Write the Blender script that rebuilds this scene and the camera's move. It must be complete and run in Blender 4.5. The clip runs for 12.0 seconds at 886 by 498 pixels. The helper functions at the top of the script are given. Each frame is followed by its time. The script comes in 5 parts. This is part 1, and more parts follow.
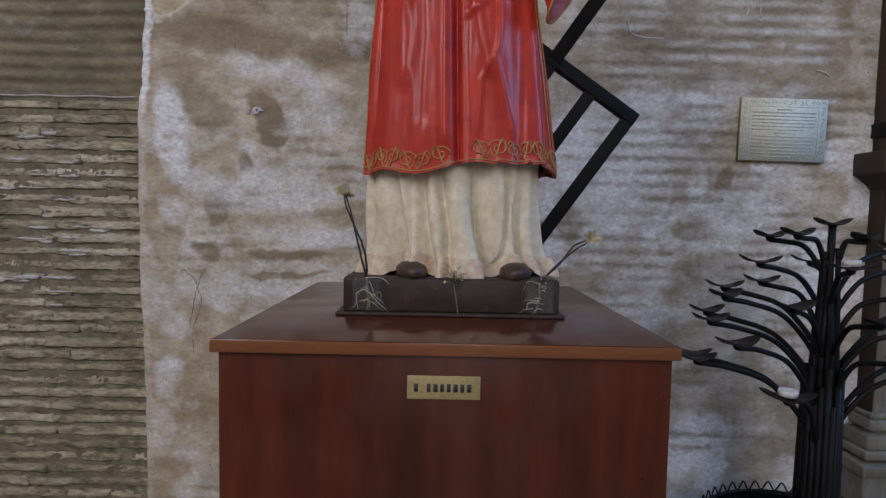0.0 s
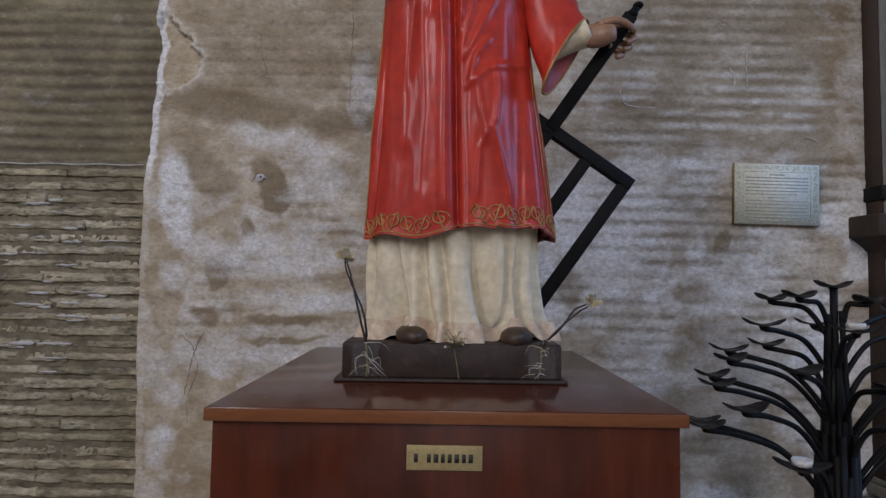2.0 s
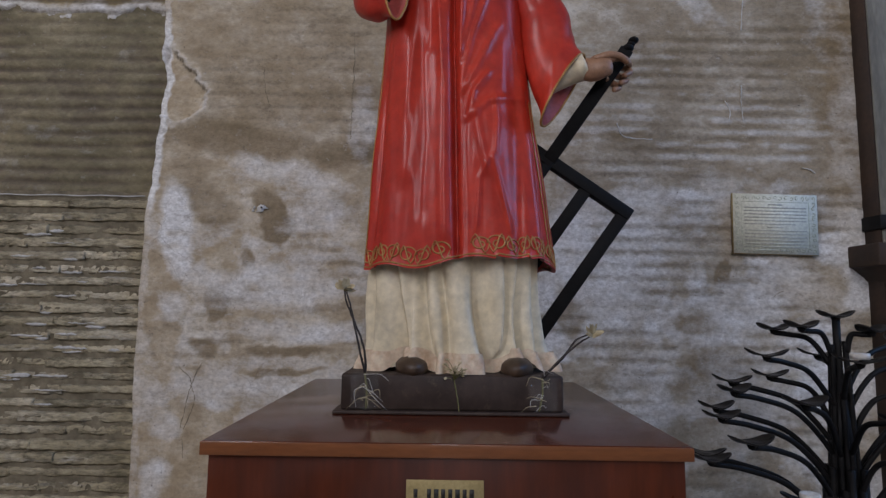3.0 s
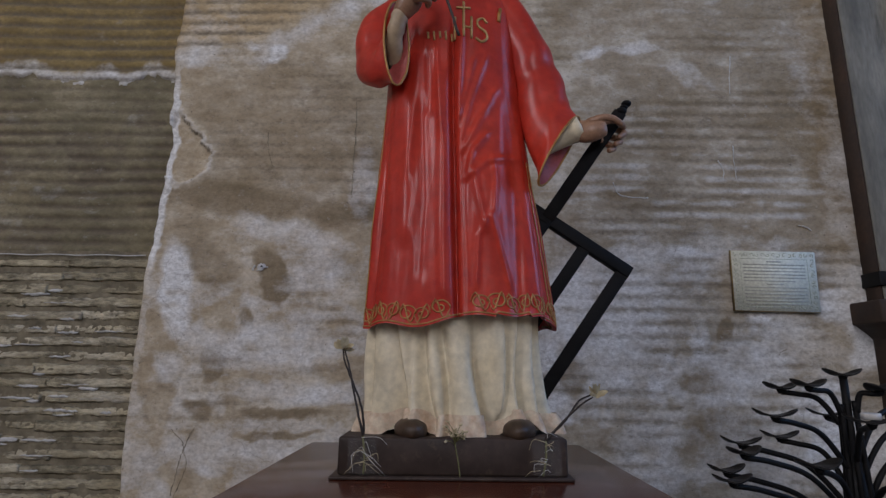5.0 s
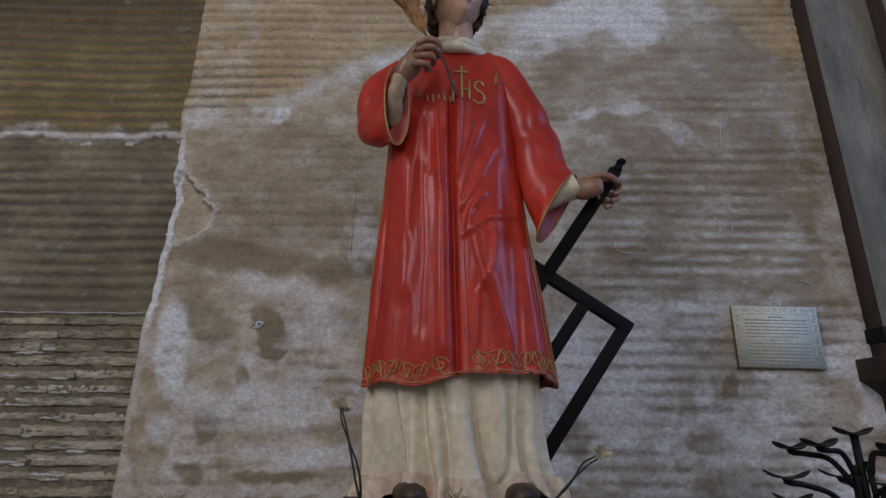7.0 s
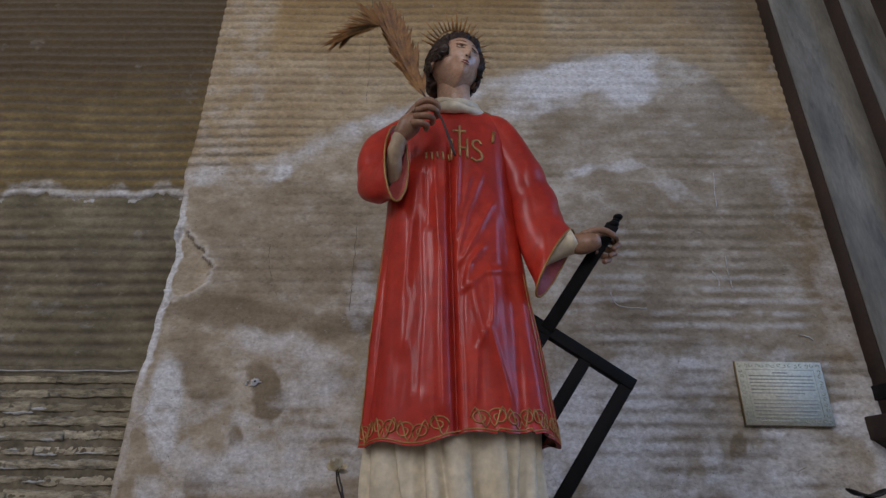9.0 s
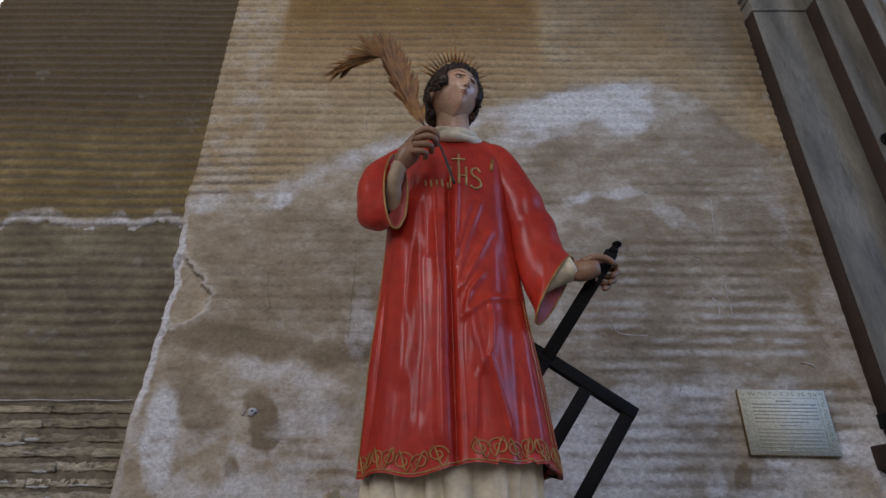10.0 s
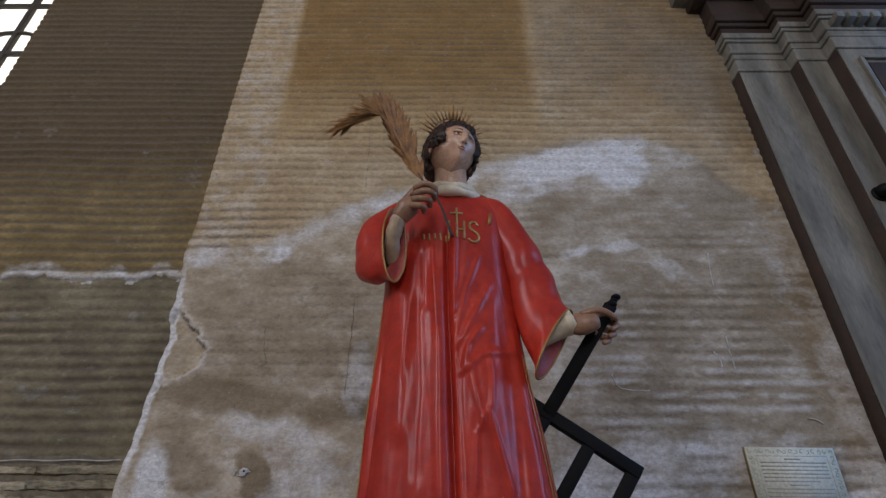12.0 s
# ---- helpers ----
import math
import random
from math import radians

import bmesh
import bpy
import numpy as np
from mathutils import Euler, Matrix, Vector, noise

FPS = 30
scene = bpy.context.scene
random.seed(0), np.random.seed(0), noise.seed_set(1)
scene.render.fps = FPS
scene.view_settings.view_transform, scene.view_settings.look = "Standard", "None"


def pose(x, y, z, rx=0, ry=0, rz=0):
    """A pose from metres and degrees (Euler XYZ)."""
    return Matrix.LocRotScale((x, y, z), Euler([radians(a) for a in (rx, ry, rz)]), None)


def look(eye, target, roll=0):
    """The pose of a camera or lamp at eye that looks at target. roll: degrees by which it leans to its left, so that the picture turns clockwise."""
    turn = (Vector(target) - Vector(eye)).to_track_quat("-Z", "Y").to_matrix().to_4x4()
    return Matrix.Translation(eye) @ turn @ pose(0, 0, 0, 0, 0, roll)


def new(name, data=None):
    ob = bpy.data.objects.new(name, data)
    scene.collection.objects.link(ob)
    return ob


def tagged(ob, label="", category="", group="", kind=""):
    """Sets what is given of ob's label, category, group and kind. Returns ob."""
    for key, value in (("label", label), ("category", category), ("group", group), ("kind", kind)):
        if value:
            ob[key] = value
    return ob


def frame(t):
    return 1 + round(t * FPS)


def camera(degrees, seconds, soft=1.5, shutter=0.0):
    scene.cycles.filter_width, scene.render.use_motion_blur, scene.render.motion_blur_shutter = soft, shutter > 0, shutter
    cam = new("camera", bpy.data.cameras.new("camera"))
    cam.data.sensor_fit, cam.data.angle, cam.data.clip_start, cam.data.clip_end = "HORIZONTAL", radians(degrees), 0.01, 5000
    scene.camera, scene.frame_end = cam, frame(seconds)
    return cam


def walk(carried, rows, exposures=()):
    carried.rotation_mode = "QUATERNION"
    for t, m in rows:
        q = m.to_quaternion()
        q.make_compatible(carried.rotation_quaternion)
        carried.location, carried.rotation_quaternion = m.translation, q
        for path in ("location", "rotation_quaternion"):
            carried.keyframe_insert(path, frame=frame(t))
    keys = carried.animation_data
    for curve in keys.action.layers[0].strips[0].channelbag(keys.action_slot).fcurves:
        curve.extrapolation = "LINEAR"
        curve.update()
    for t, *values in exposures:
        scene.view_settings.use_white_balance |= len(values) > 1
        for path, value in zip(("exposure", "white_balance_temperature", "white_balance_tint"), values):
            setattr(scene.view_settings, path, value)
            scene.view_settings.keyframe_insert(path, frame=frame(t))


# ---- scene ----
cam = camera(77.40, 12.0, soft=1.4)
EYE = (0.0, 0.0, 1.285)
TURNS = [
    (0.0, -0.018, -3.50, -1.10), (0.5, -0.015, -1.79, -1.05), (1.0, -0.011, -0.12, -1.00), (1.5, -0.007, 1.52, -0.95),
    (2.0, -0.004, 3.12, -0.90), (2.5, -0.001, 4.70, -0.85), (3.0, 0.001, 6.25, -0.80), (5.0, 0.003, 12.27, -0.59),
    (5.5, 0.001, 13.74, -0.54), (6.0, -0.003, 15.20, -0.48), (6.5, -0.008, 16.65, -0.43), (7.0, -0.014, 18.09, -0.38),
    (9.0, -0.057, 23.80, -0.17), (9.5, -0.073, 25.22, -0.12), (10.0, -0.091, 26.62, -0.07), (10.5, -0.111, 28.02, -0.03),
    (11.0, -0.134, 29.40, 0.02), (11.5, -0.160, 30.78, 0.07), (12.0, -0.188, 32.14, 0.11)]
walk(cam, [(t, pose(*EYE, 90 + pitch, roll, yaw)) for t, yaw, pitch, roll in TURNS],
     exposures=[(0.0, 0.20), (2.5, 0.06), (6.0, -0.23), (9.0, -0.28), (12.0, -0.20)])

# ---- light ----
world = bpy.data.worlds.new("world")
scene.world = world
world.use_nodes = True
wn = world.node_tree.nodes
sky = wn.new("ShaderNodeTexSky")
sky.sky_type = 'NISHITA'
sky.sun_disc = False
sky.sun_elevation, sky.sun_rotation = radians(38), radians(200)
world.node_tree.links.new(sky.outputs[0], wn["Background"].inputs[0])
wn["Background"].inputs[1].default_value = 0.08


def window_lamp(name, eye, target, width, height, power, colour):
    data = bpy.data.lights.new(name, 'AREA')
    data.shape, data.size, data.size_y, data.energy, data.color = 'RECTANGLE', width, height, power, colour
    ob = new(name, data)
    ob.matrix_world = look(eye, target)
    return ob


# daylight in the openings of the side and rear walls
window_lamp("daylight_east", (4.42, 0.7, 3.5), (0.6, 1.9, 1.6), 1.8, 2.6, 82, (0.21, 0.47, 1.0))
window_lamp("daylight_west", (-4.42, -2.6, 4.7), (0.0, 1.0, 1.8), 1.6, 2.8, 136, (0.92, 0.905, 1.0))
window_lamp("daylight_south", (0.5, -6.92, 4.75), (0.0, 1.9, 1.6), 2.4, 3.8, 182, (0.92, 0.905, 1.0))


# ---- materials ----
def nodes_of(name):
    m = bpy.data.materials.new(name)
    m.use_nodes = True
    return m, m.node_tree.nodes, m.node_tree.links, m.node_tree.nodes["Principled BSDF"]


def tex_noise(n, l, scale, detail=4, stretch=(1, 1, 1), rough=0.55, space="world"):
    tx = n.new("ShaderNodeTexNoise")
    tx.inputs["Scale"].default_value, tx.inputs["Detail"].default_value, tx.inputs["Roughness"].default_value = scale, detail, rough
    mp = n.new("ShaderNodeMapping")
    mp.inputs["Scale"].default_value = stretch
    if space == "world":
        src = n.new("ShaderNodeNewGeometry").outputs["Position"]
    else:
        src = n.new("ShaderNodeTexCoord").outputs["Object"]
    l.new(src, mp.inputs[0])
    l.new(mp.outputs[0], tx.inputs["Vector"])
    return tx.outputs["Fac"]


def ramp(n, l, fac, stops):
    r = n.new("ShaderNodeValToRGB")
    while len(r.color_ramp.elements) < len(stops):
        r.color_ramp.elements.new(0.5)
    for e, (p, c) in zip(r.color_ramp.elements, stops):
        e.position, e.color = p, (*c, 1) if len(c) == 3 else c
    l.new(fac, r.inputs[0])
    return r.outputs[0]


def mixed(n, l, fac, a, b, kind='MIX'):
    m = n.new("ShaderNodeMix")
    m.data_type, m.blend_type = 'RGBA', kind
    for sock, v in ((m.inputs[0], fac), (m.inputs[6], a), (m.inputs[7], b)):
        if isinstance(v, (int, float)):
            sock.default_value = v
        elif isinstance(v, tuple):
            sock.default_value = (*v, 1)
        else:
            l.new(v, sock)
    return m.outputs[2]


def grey(v):
    return (v, v, v)


def bump(n, l, bsdf, height, strength, distance):
    b = n.new("ShaderNodeBump")
    b.inputs["Strength"].default_value, b.inputs["Distance"].default_value = strength, distance
    l.new(height, b.inputs["Height"])
    l.new(b.outputs[0], bsdf.inputs["Normal"])


def simple(name, a, b, rough, scale=12, metal=0.0, relief=0.15, fine=120, stretch=(1, 1, 1), coat=0.0, rough_var=0.12, grime=None, depth=0.002, spec=0.5):
    """A surface whose colour wanders between a and b, with fine relief and uneven gloss."""
    m, n, l, p = nodes_of(name)
    big = tex_noise(n, l, scale, 5, stretch)
    col = ramp(n, l, big, [(0.3, a), (0.7, b)])
    small = tex_noise(n, l, fine, 4, stretch)
    col = mixed(n, l, 0.35, col, mixed(n, l, 1.0, col, ramp(n, l, small, [(0.3, grey(0.45)), (0.7, grey(1.3))]), 'MULTIPLY'))
    if grime:
        spots = tex_noise(n, l, scale * 2.3, 6, stretch, 0.7)
        col = mixed(n, l, ramp(n, l, spots, [(0.55, grey(0)), (0.72, grey(0.8))]), col, grime)
    l.new(col, p.inputs["Base Color"])
    l.new(ramp(n, l, big, [(0.25, grey(max(0.03, rough - rough_var))), (0.75, grey(min(1, rough + rough_var)))]), p.inputs["Roughness"])
    p.inputs["Metallic"].default_value = metal
    p.inputs["Specular IOR Level"].default_value = spec
    p.inputs["Coat Weight"].default_value = coat
    p.inputs["Coat Roughness"].default_value = 0.17
    if relief:
        bump(n, l, p, small, relief, depth)
    return m


def plaster_material(name, ground, stain, flakes=0.5):
    """Old lime plaster: pale ground, damp stains, white salt, dirty joint lines, amber wash, fine crazing; the fields
    also carry painted light.
    """
    m, n, l, p = nodes_of(name)

    def field(name):
        a = n.new("ShaderNodeAttribute")
        a.attribute_name = name
        return a.outputs["Fac"]

    def frayed(name, grain, amount, low=0.0, high=1.0):
        """A field whose rim and body are broken up by the grain."""
        shift = n.new("ShaderNodeMath")
        shift.operation = 'MULTIPLY_ADD'
        l.new(grain, shift.inputs[0])
        shift.inputs[1].default_value, shift.inputs[2].default_value = amount, -0.5 * amount
        add = n.new("ShaderNodeMath")
        add.operation = 'ADD'
        l.new(field(name), add.inputs[0])
        l.new(shift.outputs[0], add.inputs[1])
        return ramp(n, l, add.outputs[0], [(low, grey(0)), (high, grey(1))])

    cloud = tex_noise(n, l, 5.0, 6, (1, 1, 1.6), 0.62)
    fine = tex_noise(n, l, 55, 6, (1, 1, 1.4), 0.7)
    grit = tex_noise(n, l, 260, 4)
    col = ramp(n, l, cloud, [(0.36, ground[0]), (0.5, ground[1]), (0.64, ground[2])])
    peel = ramp(n, l, tex_noise(n, l, 9, 9, (0.8, 1, 1.3), 0.68), [(0.46, grey(0)), (0.55, grey(0.55))])
    col = mixed(n, l, peel, col, mixed(n, l, 0.45, ground[0], stain[1]))
    col = mixed(n, l, field("amber"), col, ramp(n, l, cloud, [(0.25, (0.42, 0.290, 0.140)), (0.75, (0.60, 0.455, 0.255))]))
    col = mixed(n, l, field("ochre"), col, ramp(n, l, cloud, [(0.3, (0.215, 0.118, 0.030)), (0.7, (0.33, 0.200, 0.066))]))
    brown = ramp(n, l, cloud, [(0.3, stain[0]), (0.7, stain[1])])
    mott = tex_noise(n, l, 21, 9, (1, 1, 1.3), 0.76)
    fray = tex_noise(n, l, 13, 7, (0.9, 1, 1.3), 0.62)
    col = mixed(n, l, frayed("damp_and_shade", fray, 0.80, 0.16, 0.72), col, brown)
    col = mixed(n, l, frayed("salt", fray, 1.0, 0.14, 0.78), col, ramp(n, l, fine, [(0.3, (0.62, 0.612, 0.60)), (0.7, (0.80, 0.80, 0.80))]))
    col = mixed(n, l, 0.38, col, mixed(n, l, 1.0, col, ramp(n, l, mott, [(0.30, grey(0.66)), (0.52, grey(1.0)), (0.72, grey(1.28))]), 'MULTIPLY'))
    col = mixed(n, l, frayed("dirt_and_shade", tex_noise(n, l, 46, 6, (0.8, 1, 1.4), 0.72), 1.5, 0.12, 0.95), col, (0.135, 0.108, 0.075))
    flake = ramp(n, l, tex_noise(n, l, 34, 7, (0.8, 1, 1.2), 0.75), [(0.60, grey(0)), (0.68, grey(flakes))])
    col = mixed(n, l, flake, col, (0.52, 0.50, 0.48))
    col = mixed(n, l, 0.55, col, mixed(n, l, 1.0, col, ramp(n, l, fine, [(0.32, grey(0.60)), (0.52, grey(1.0)), (0.70, grey(1.25))]), 'MULTIPLY'))
    speck = ramp(n, l, tex_noise(n, l, 95, 2, (1, 1, 1), 0.5), [(0.70, grey(0)), (0.76, grey(0.8))])
    col = mixed(n, l, speck, col, (0.10, 0.085, 0.07))
    # crazing: a warped cell pattern, only here and there
    geo = n.new("ShaderNodeNewGeometry")
    wob = n.new("ShaderNodeTexNoise")
    wob.inputs["Scale"].default_value, wob.inputs["Detail"].default_value = 9, 5
    push = n.new("ShaderNodeVectorMath")
    push.operation = 'MULTIPLY_ADD'
    l.new(geo.outputs["Position"], wob.inputs["Vector"])
    l.new(wob.outputs["Color"], push.inputs[0])
    push.inputs[1].default_value = (0.09, 0.09, 0.09)
    l.new(geo.outputs["Position"], push.inputs[2])
    cell = n.new("ShaderNodeTexVoronoi")
    cell.feature = 'DISTANCE_TO_EDGE'
    cell.inputs["Scale"].default_value = 8.5
    l.new(push.outputs[0], cell.inputs["Vector"])
    craze = ramp(n, l, cell.outputs["Distance"], [(0.0, grey(0.42)), (0.014, grey(0))])
    where = ramp(n, l, tex_noise(n, l, 2.6, 3), [(0.54, grey(0)), (0.66, grey(1))])
    col = mixed(n, l, mixed(n, l, 1.0, craze, where, 'MULTIPLY'), col, (0.16, 0.125, 0.09))
    l.new(col, p.inputs["Base Color"])
    p.inputs["Roughness"].default_value = 0.9
    h = mixed(n, l, 0.4, fine, grit)
    pit = tex_noise(n, l, 120, 5, (1, 1, 1), 0.75)
    h = mixed(n, l, 0.5, h, mixed(n, l, 0.5, pit, mott))
    bump(n, l, p, h, 0.75, 0.005)
    return m


def brick_material(name, a, b, c):
    """Thin old bricks under thin grey-green dirt and lime smears."""
    m, n, l, p = nodes_of(name)
    info = n.new("ShaderNodeObjectInfo")
    cloud = tex_noise(n, l, 3.2, 6, (1, 1, 1.5), 0.62)
    fine = tex_noise(n, l, 48, 6, (0.5, 1, 2.0), 0.7)
    smear = tex_noise(n, l, 9, 5, (0.45, 1, 2.6), 0.65)
    col = ramp(n, l, cloud, [(0.3, a), (0.5, b), (0.72, c)])
    col = mixed(n, l, 0.7, col, mixed(n, l, 1.0, col, ramp(n, l, info.outputs["Random"], [(0, grey(0.72)), (1, grey(1.22))]), 'MULTIPLY'))
    col = mixed(n, l, ramp(n, l, smear, [(0.58, grey(0)), (0.68, grey(0.65))]), col, (0.46, 0.44, 0.40))
    col = mixed(n, l, ramp(n, l, tex_noise(n, l, 13, 8, (0.6, 1, 1.6), 0.76), [(0.47, grey(0)), (0.62, grey(0.85))]), col, (0.085, 0.074, 0.045))
    pocks = tex_noise(n, l, 85, 5, (0.7, 1, 1.2), 0.75)
    col = mixed(n, l, 0.75, col, mixed(n, l, 1.0, col, ramp(n, l, fine, [(0.32, grey(0.42)), (0.5, grey(1.0)), (0.68, grey(1.5))]), 'MULTIPLY'))
    fine = mixed(n, l, 0.5, fine, pocks)
    l.new(col, p.inputs["Base Color"])
    p.inputs["Roughness"].default_value = 0.93
    bump(n, l, p, fine, 0.9, 0.008)
    return m


def wood_material(name, a, b, rough, axis_scale, coat):
    m, n, l, p = nodes_of(name)
    grain = tex_noise(n, l, 7, 7, axis_scale, 0.6)
    fine = tex_noise(n, l, 60, 4, axis_scale, 0.6)
    col = ramp(n, l, grain, [(0.28, a), (0.72, b)])
    col = mixed(n, l, 0.4, col, mixed(n, l, 1.0, col, ramp(n, l, fine, [(0.35, grey(0.6)), (0.65, grey(1.15))]), 'MULTIPLY'))
    l.new(col, p.inputs["Base Color"])
    smudge = tex_noise(n, l, 9, 5)
    l.new(ramp(n, l, smudge, [(0.3, grey(rough * 0.75)), (0.7, grey(rough * 1.4))]), p.inputs["Roughness"])
    p.inputs["Coat Weight"].default_value, p.inputs["Coat Roughness"].default_value = coat, 0.12
    p.inputs["Specular IOR Level"].default_value = 0.3
    bump(n, l, p, fine, 0.06, 0.001)
    return m


PLASTER = plaster_material("old_plaster", ((0.315, 0.262, 0.190), (0.455, 0.400, 0.320), (0.60, 0.56, 0.49)), ((0.200, 0.150, 0.088), (0.310, 0.245, 0.162)), 0.4)
MOSSY = plaster_material("mossy_mortar_skin", ((0.20, 0.18, 0.120), (0.29, 0.262, 0.178), (0.37, 0.34, 0.25)), ((0.105, 0.090, 0.050), (0.180, 0.156, 0.092)), 0.25)
BROWN_RENDER = plaster_material("brown_render", ((0.155, 0.108, 0.033), (0.220, 0.158, 0.053), (0.305, 0.226, 0.090)), ((0.075, 0.046, 0.014), (0.124, 0.082, 0.028)), 0.08)
BRICK = brick_material("old_brick", (0.27, 0.232, 0.145), (0.42, 0.366, 0.25), (0.54, 0.49, 0.385))
MORTAR = simple("dirty_mortar", (0.085, 0.070, 0.042), (0.26, 0.222, 0.155), 0.95, 16, relief=0.5, fine=70, depth=0.006)
LIME = simple("broken_lime", (0.42, 0.41, 0.40), (0.62, 0.62, 0.61), 0.9, 30, relief=0.6, fine=90, depth=0.004)
STONE = simple("grey_marble", (0.092, 0.087, 0.070), (0.270, 0.257, 0.214), 0.62, 4, relief=0.22, fine=46, stretch=(2.2, 1, 0.5), grime=(0.075, 0.068, 0.055), depth=0.004)
# Brown stone; its darkness also stands in for shade on returns and capital.
STONE_DARK = simple("brown_and_shaded_stone", (0.024, 0.014, 0.009), (0.056, 0.032, 0.020), 0.8, 9, relief=0.25, fine=60)
WALL_PAINT = simple("room_plaster", (0.42, 0.38, 0.32), (0.56, 0.52, 0.46), 0.85, 1.5, relief=0.2, fine=40)
FLOOR_STONE = simple("floor_marble", (0.22, 0.20, 0.18), (0.36, 0.33, 0.30), 0.35, 2.0, relief=0.05, fine=30)
TOP_WOOD = wood_material("polished_mahogany_top", (0.050, 0.0098, 0.0042), (0.094, 0.0210, 0.0082), 0.20, (0.5, 2.5, 2.5), 0.38)
SIDE_WOOD = wood_material("mahogany_veneer", (0.032, 0.0056, 0.0023), (0.112, 0.0230, 0.0072), 0.36, (1.3, 1.3, 0.16), 0.06)
EDGE_WOOD = wood_material("edge_lipping", (0.15, 0.048, 0.015), (0.21, 0.075, 0.026), 0.35, (0.5, 2.5, 2.5), 0.3)
BRASS = simple("engraved_brass", (0.36, 0.28, 0.12), (0.46, 0.37, 0.18), 0.55, 25, 0.35, relief=0.05, fine=200)
INK = simple("dark_ink", (0.02, 0.018, 0.015), (0.04, 0.036, 0.03), 0.6, 40, relief=0)
PRINT = simple("faded_print", (0.42, 0.43, 0.38), (0.52, 0.53, 0.47), 0.8, 60, relief=0)
PAPER = simple("aged_paper", (0.66, 0.675, 0.57), (0.75, 0.76, 0.66), 0.6, 6, relief=0.03)
PAPER_EDGE = simple("ochre_board", (0.30, 0.22, 0.09), (0.38, 0.28, 0.12), 0.7, 12, relief=0.05)
ORNAMENT = simple("green_ornament", (0.40, 0.45, 0.34), (0.54, 0.54, 0.40), 0.7, 80, relief=0)
RED = simple("red_lacquer", (0.39, 0.021, 0.012), (0.52, 0.038, 0.018), 0.58, 6, relief=0.34, fine=34, coat=0.42, rough_var=0.12, spec=0.22, grime=(0.32, 0.012, 0.010), depth=0.004)
RED.node_tree.nodes["Principled BSDF"].inputs["Coat Roughness"].default_value = 0.25
RED_INNER = simple("rose_lining", (0.30, 0.045, 0.04), (0.38, 0.07, 0.06), 0.5, 9, relief=0.1)
GOLD = simple("worn_gilding", (0.30, 0.13, 0.03), (0.45, 0.24, 0.075), 0.42, 40, 0.35, relief=0.2, fine=150)
HEM_GOLD = simple("rubbed_gilding", (0.30, 0.11, 0.032), (0.50, 0.29, 0.10), 0.45, 34, 0.25, relief=0.2, fine=150)
GILT = simple("gold_lettering", (0.42, 0.25, 0.085), (0.58, 0.40, 0.17), 0.4, 60, 0.3, relief=0.1)
CREAM = simple("cream_paint", (0.68, 0.585, 0.405), (0.76, 0.68, 0.515), 0.42, 9, relief=0.12, fine=50, coat=0.1, grime=(0.64, 0.56, 0.41))
# Browner copy of the cream: shade in the sleeve mouth put into the colour.
SHADED_CREAM = simple("shaded_cream_paint", (0.34, 0.235, 0.14), (0.46, 0.345, 0.22), 0.45, 16, relief=0.15, fine=50)
BLUSH = simple("scraped_pink_gesso", (0.55, 0.38, 0.26), (0.72, 0.62, 0.47), 0.6, 45, relief=0.3, fine=80)
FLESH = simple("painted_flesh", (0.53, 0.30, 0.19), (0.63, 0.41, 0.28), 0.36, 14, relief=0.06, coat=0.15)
# Darker flesh tone for the fist, the grip and the brows.
FLESH_DARK = simple("darker_flesh", (0.23, 0.12, 0.066), (0.34, 0.185, 0.11), 0.42, 20, relief=0.08, coat=0.1)
LIP = simple("painted_lips", (0.30, 0.075, 0.06), (0.36, 0.10, 0.08), 0.35, 30, relief=0.02)
HAIR = simple("dark_painted_hair", (0.022, 0.015, 0.012), (0.080, 0.050, 0.036), 0.42, 40, relief=0.3, fine=120, spec=0.2)
EYE_WHITE = simple("painted_eye", (0.45, 0.42, 0.38), (0.52, 0.50, 0.46), 0.25, 30, relief=0)
SHOE = simple("brown_shoe", (0.035, 0.020, 0.012), (0.075, 0.045, 0.027), 0.45, 25, relief=0.15)
PLINTH = simple("dark_painted_plinth", (0.026, 0.017, 0.014), (0.060, 0.041, 0.034), 0.5, 10, relief=0.25, fine=60, grime=(0.10, 0.070, 0.052), spec=0.25)
IRON = simple("black_iron", (0.004, 0.004, 0.0045), (0.010, 0.009, 0.009), 0.55, 30, 0.0, relief=0.25, fine=120, rough_var=0.15, spec=0.18)
PAN_IRON = simple("waxed_iron", (0.006, 0.0055, 0.0055), (0.020, 0.017, 0.016), 0.45, 40, 0.0, relief=0.2, spec=0.3)
BLACK_WOOD = simple("black_painted_wood", (0.004, 0.004, 0.0045), (0.010, 0.0095, 0.010), 0.62, 22, relief=0.15, fine=90, spec=0.12)
WAX = simple("white_wax", (0.55, 0.53, 0.50), (0.66, 0.65, 0.62), 0.4, 30, relief=0.1)
PALM = simple("dried_palm", (0.155, 0.062, 0.016), (0.37, 0.180, 0.052), 0.55, 35, relief=0.2, stretch=(1, 1, 1))
STRAW = simple("pale_dry_petal", (0.42, 0.34, 0.20), (0.55, 0.48, 0.32), 0.8, 60, relief=0.2)
TWIG = simple("dark_twig", (0.018, 0.013, 0.012), (0.045, 0.032, 0.026), 0.6, 60, relief=0.3)
STEM = simple("green_stem", (0.12, 0.12, 0.04), (0.19, 0.18, 0.07), 0.6, 60, relief=0.1)
LEAD = simple("window_lead", (0.03, 0.025, 0.02), (0.06, 0.05, 0.04), 0.6, 30, relief=0.1)


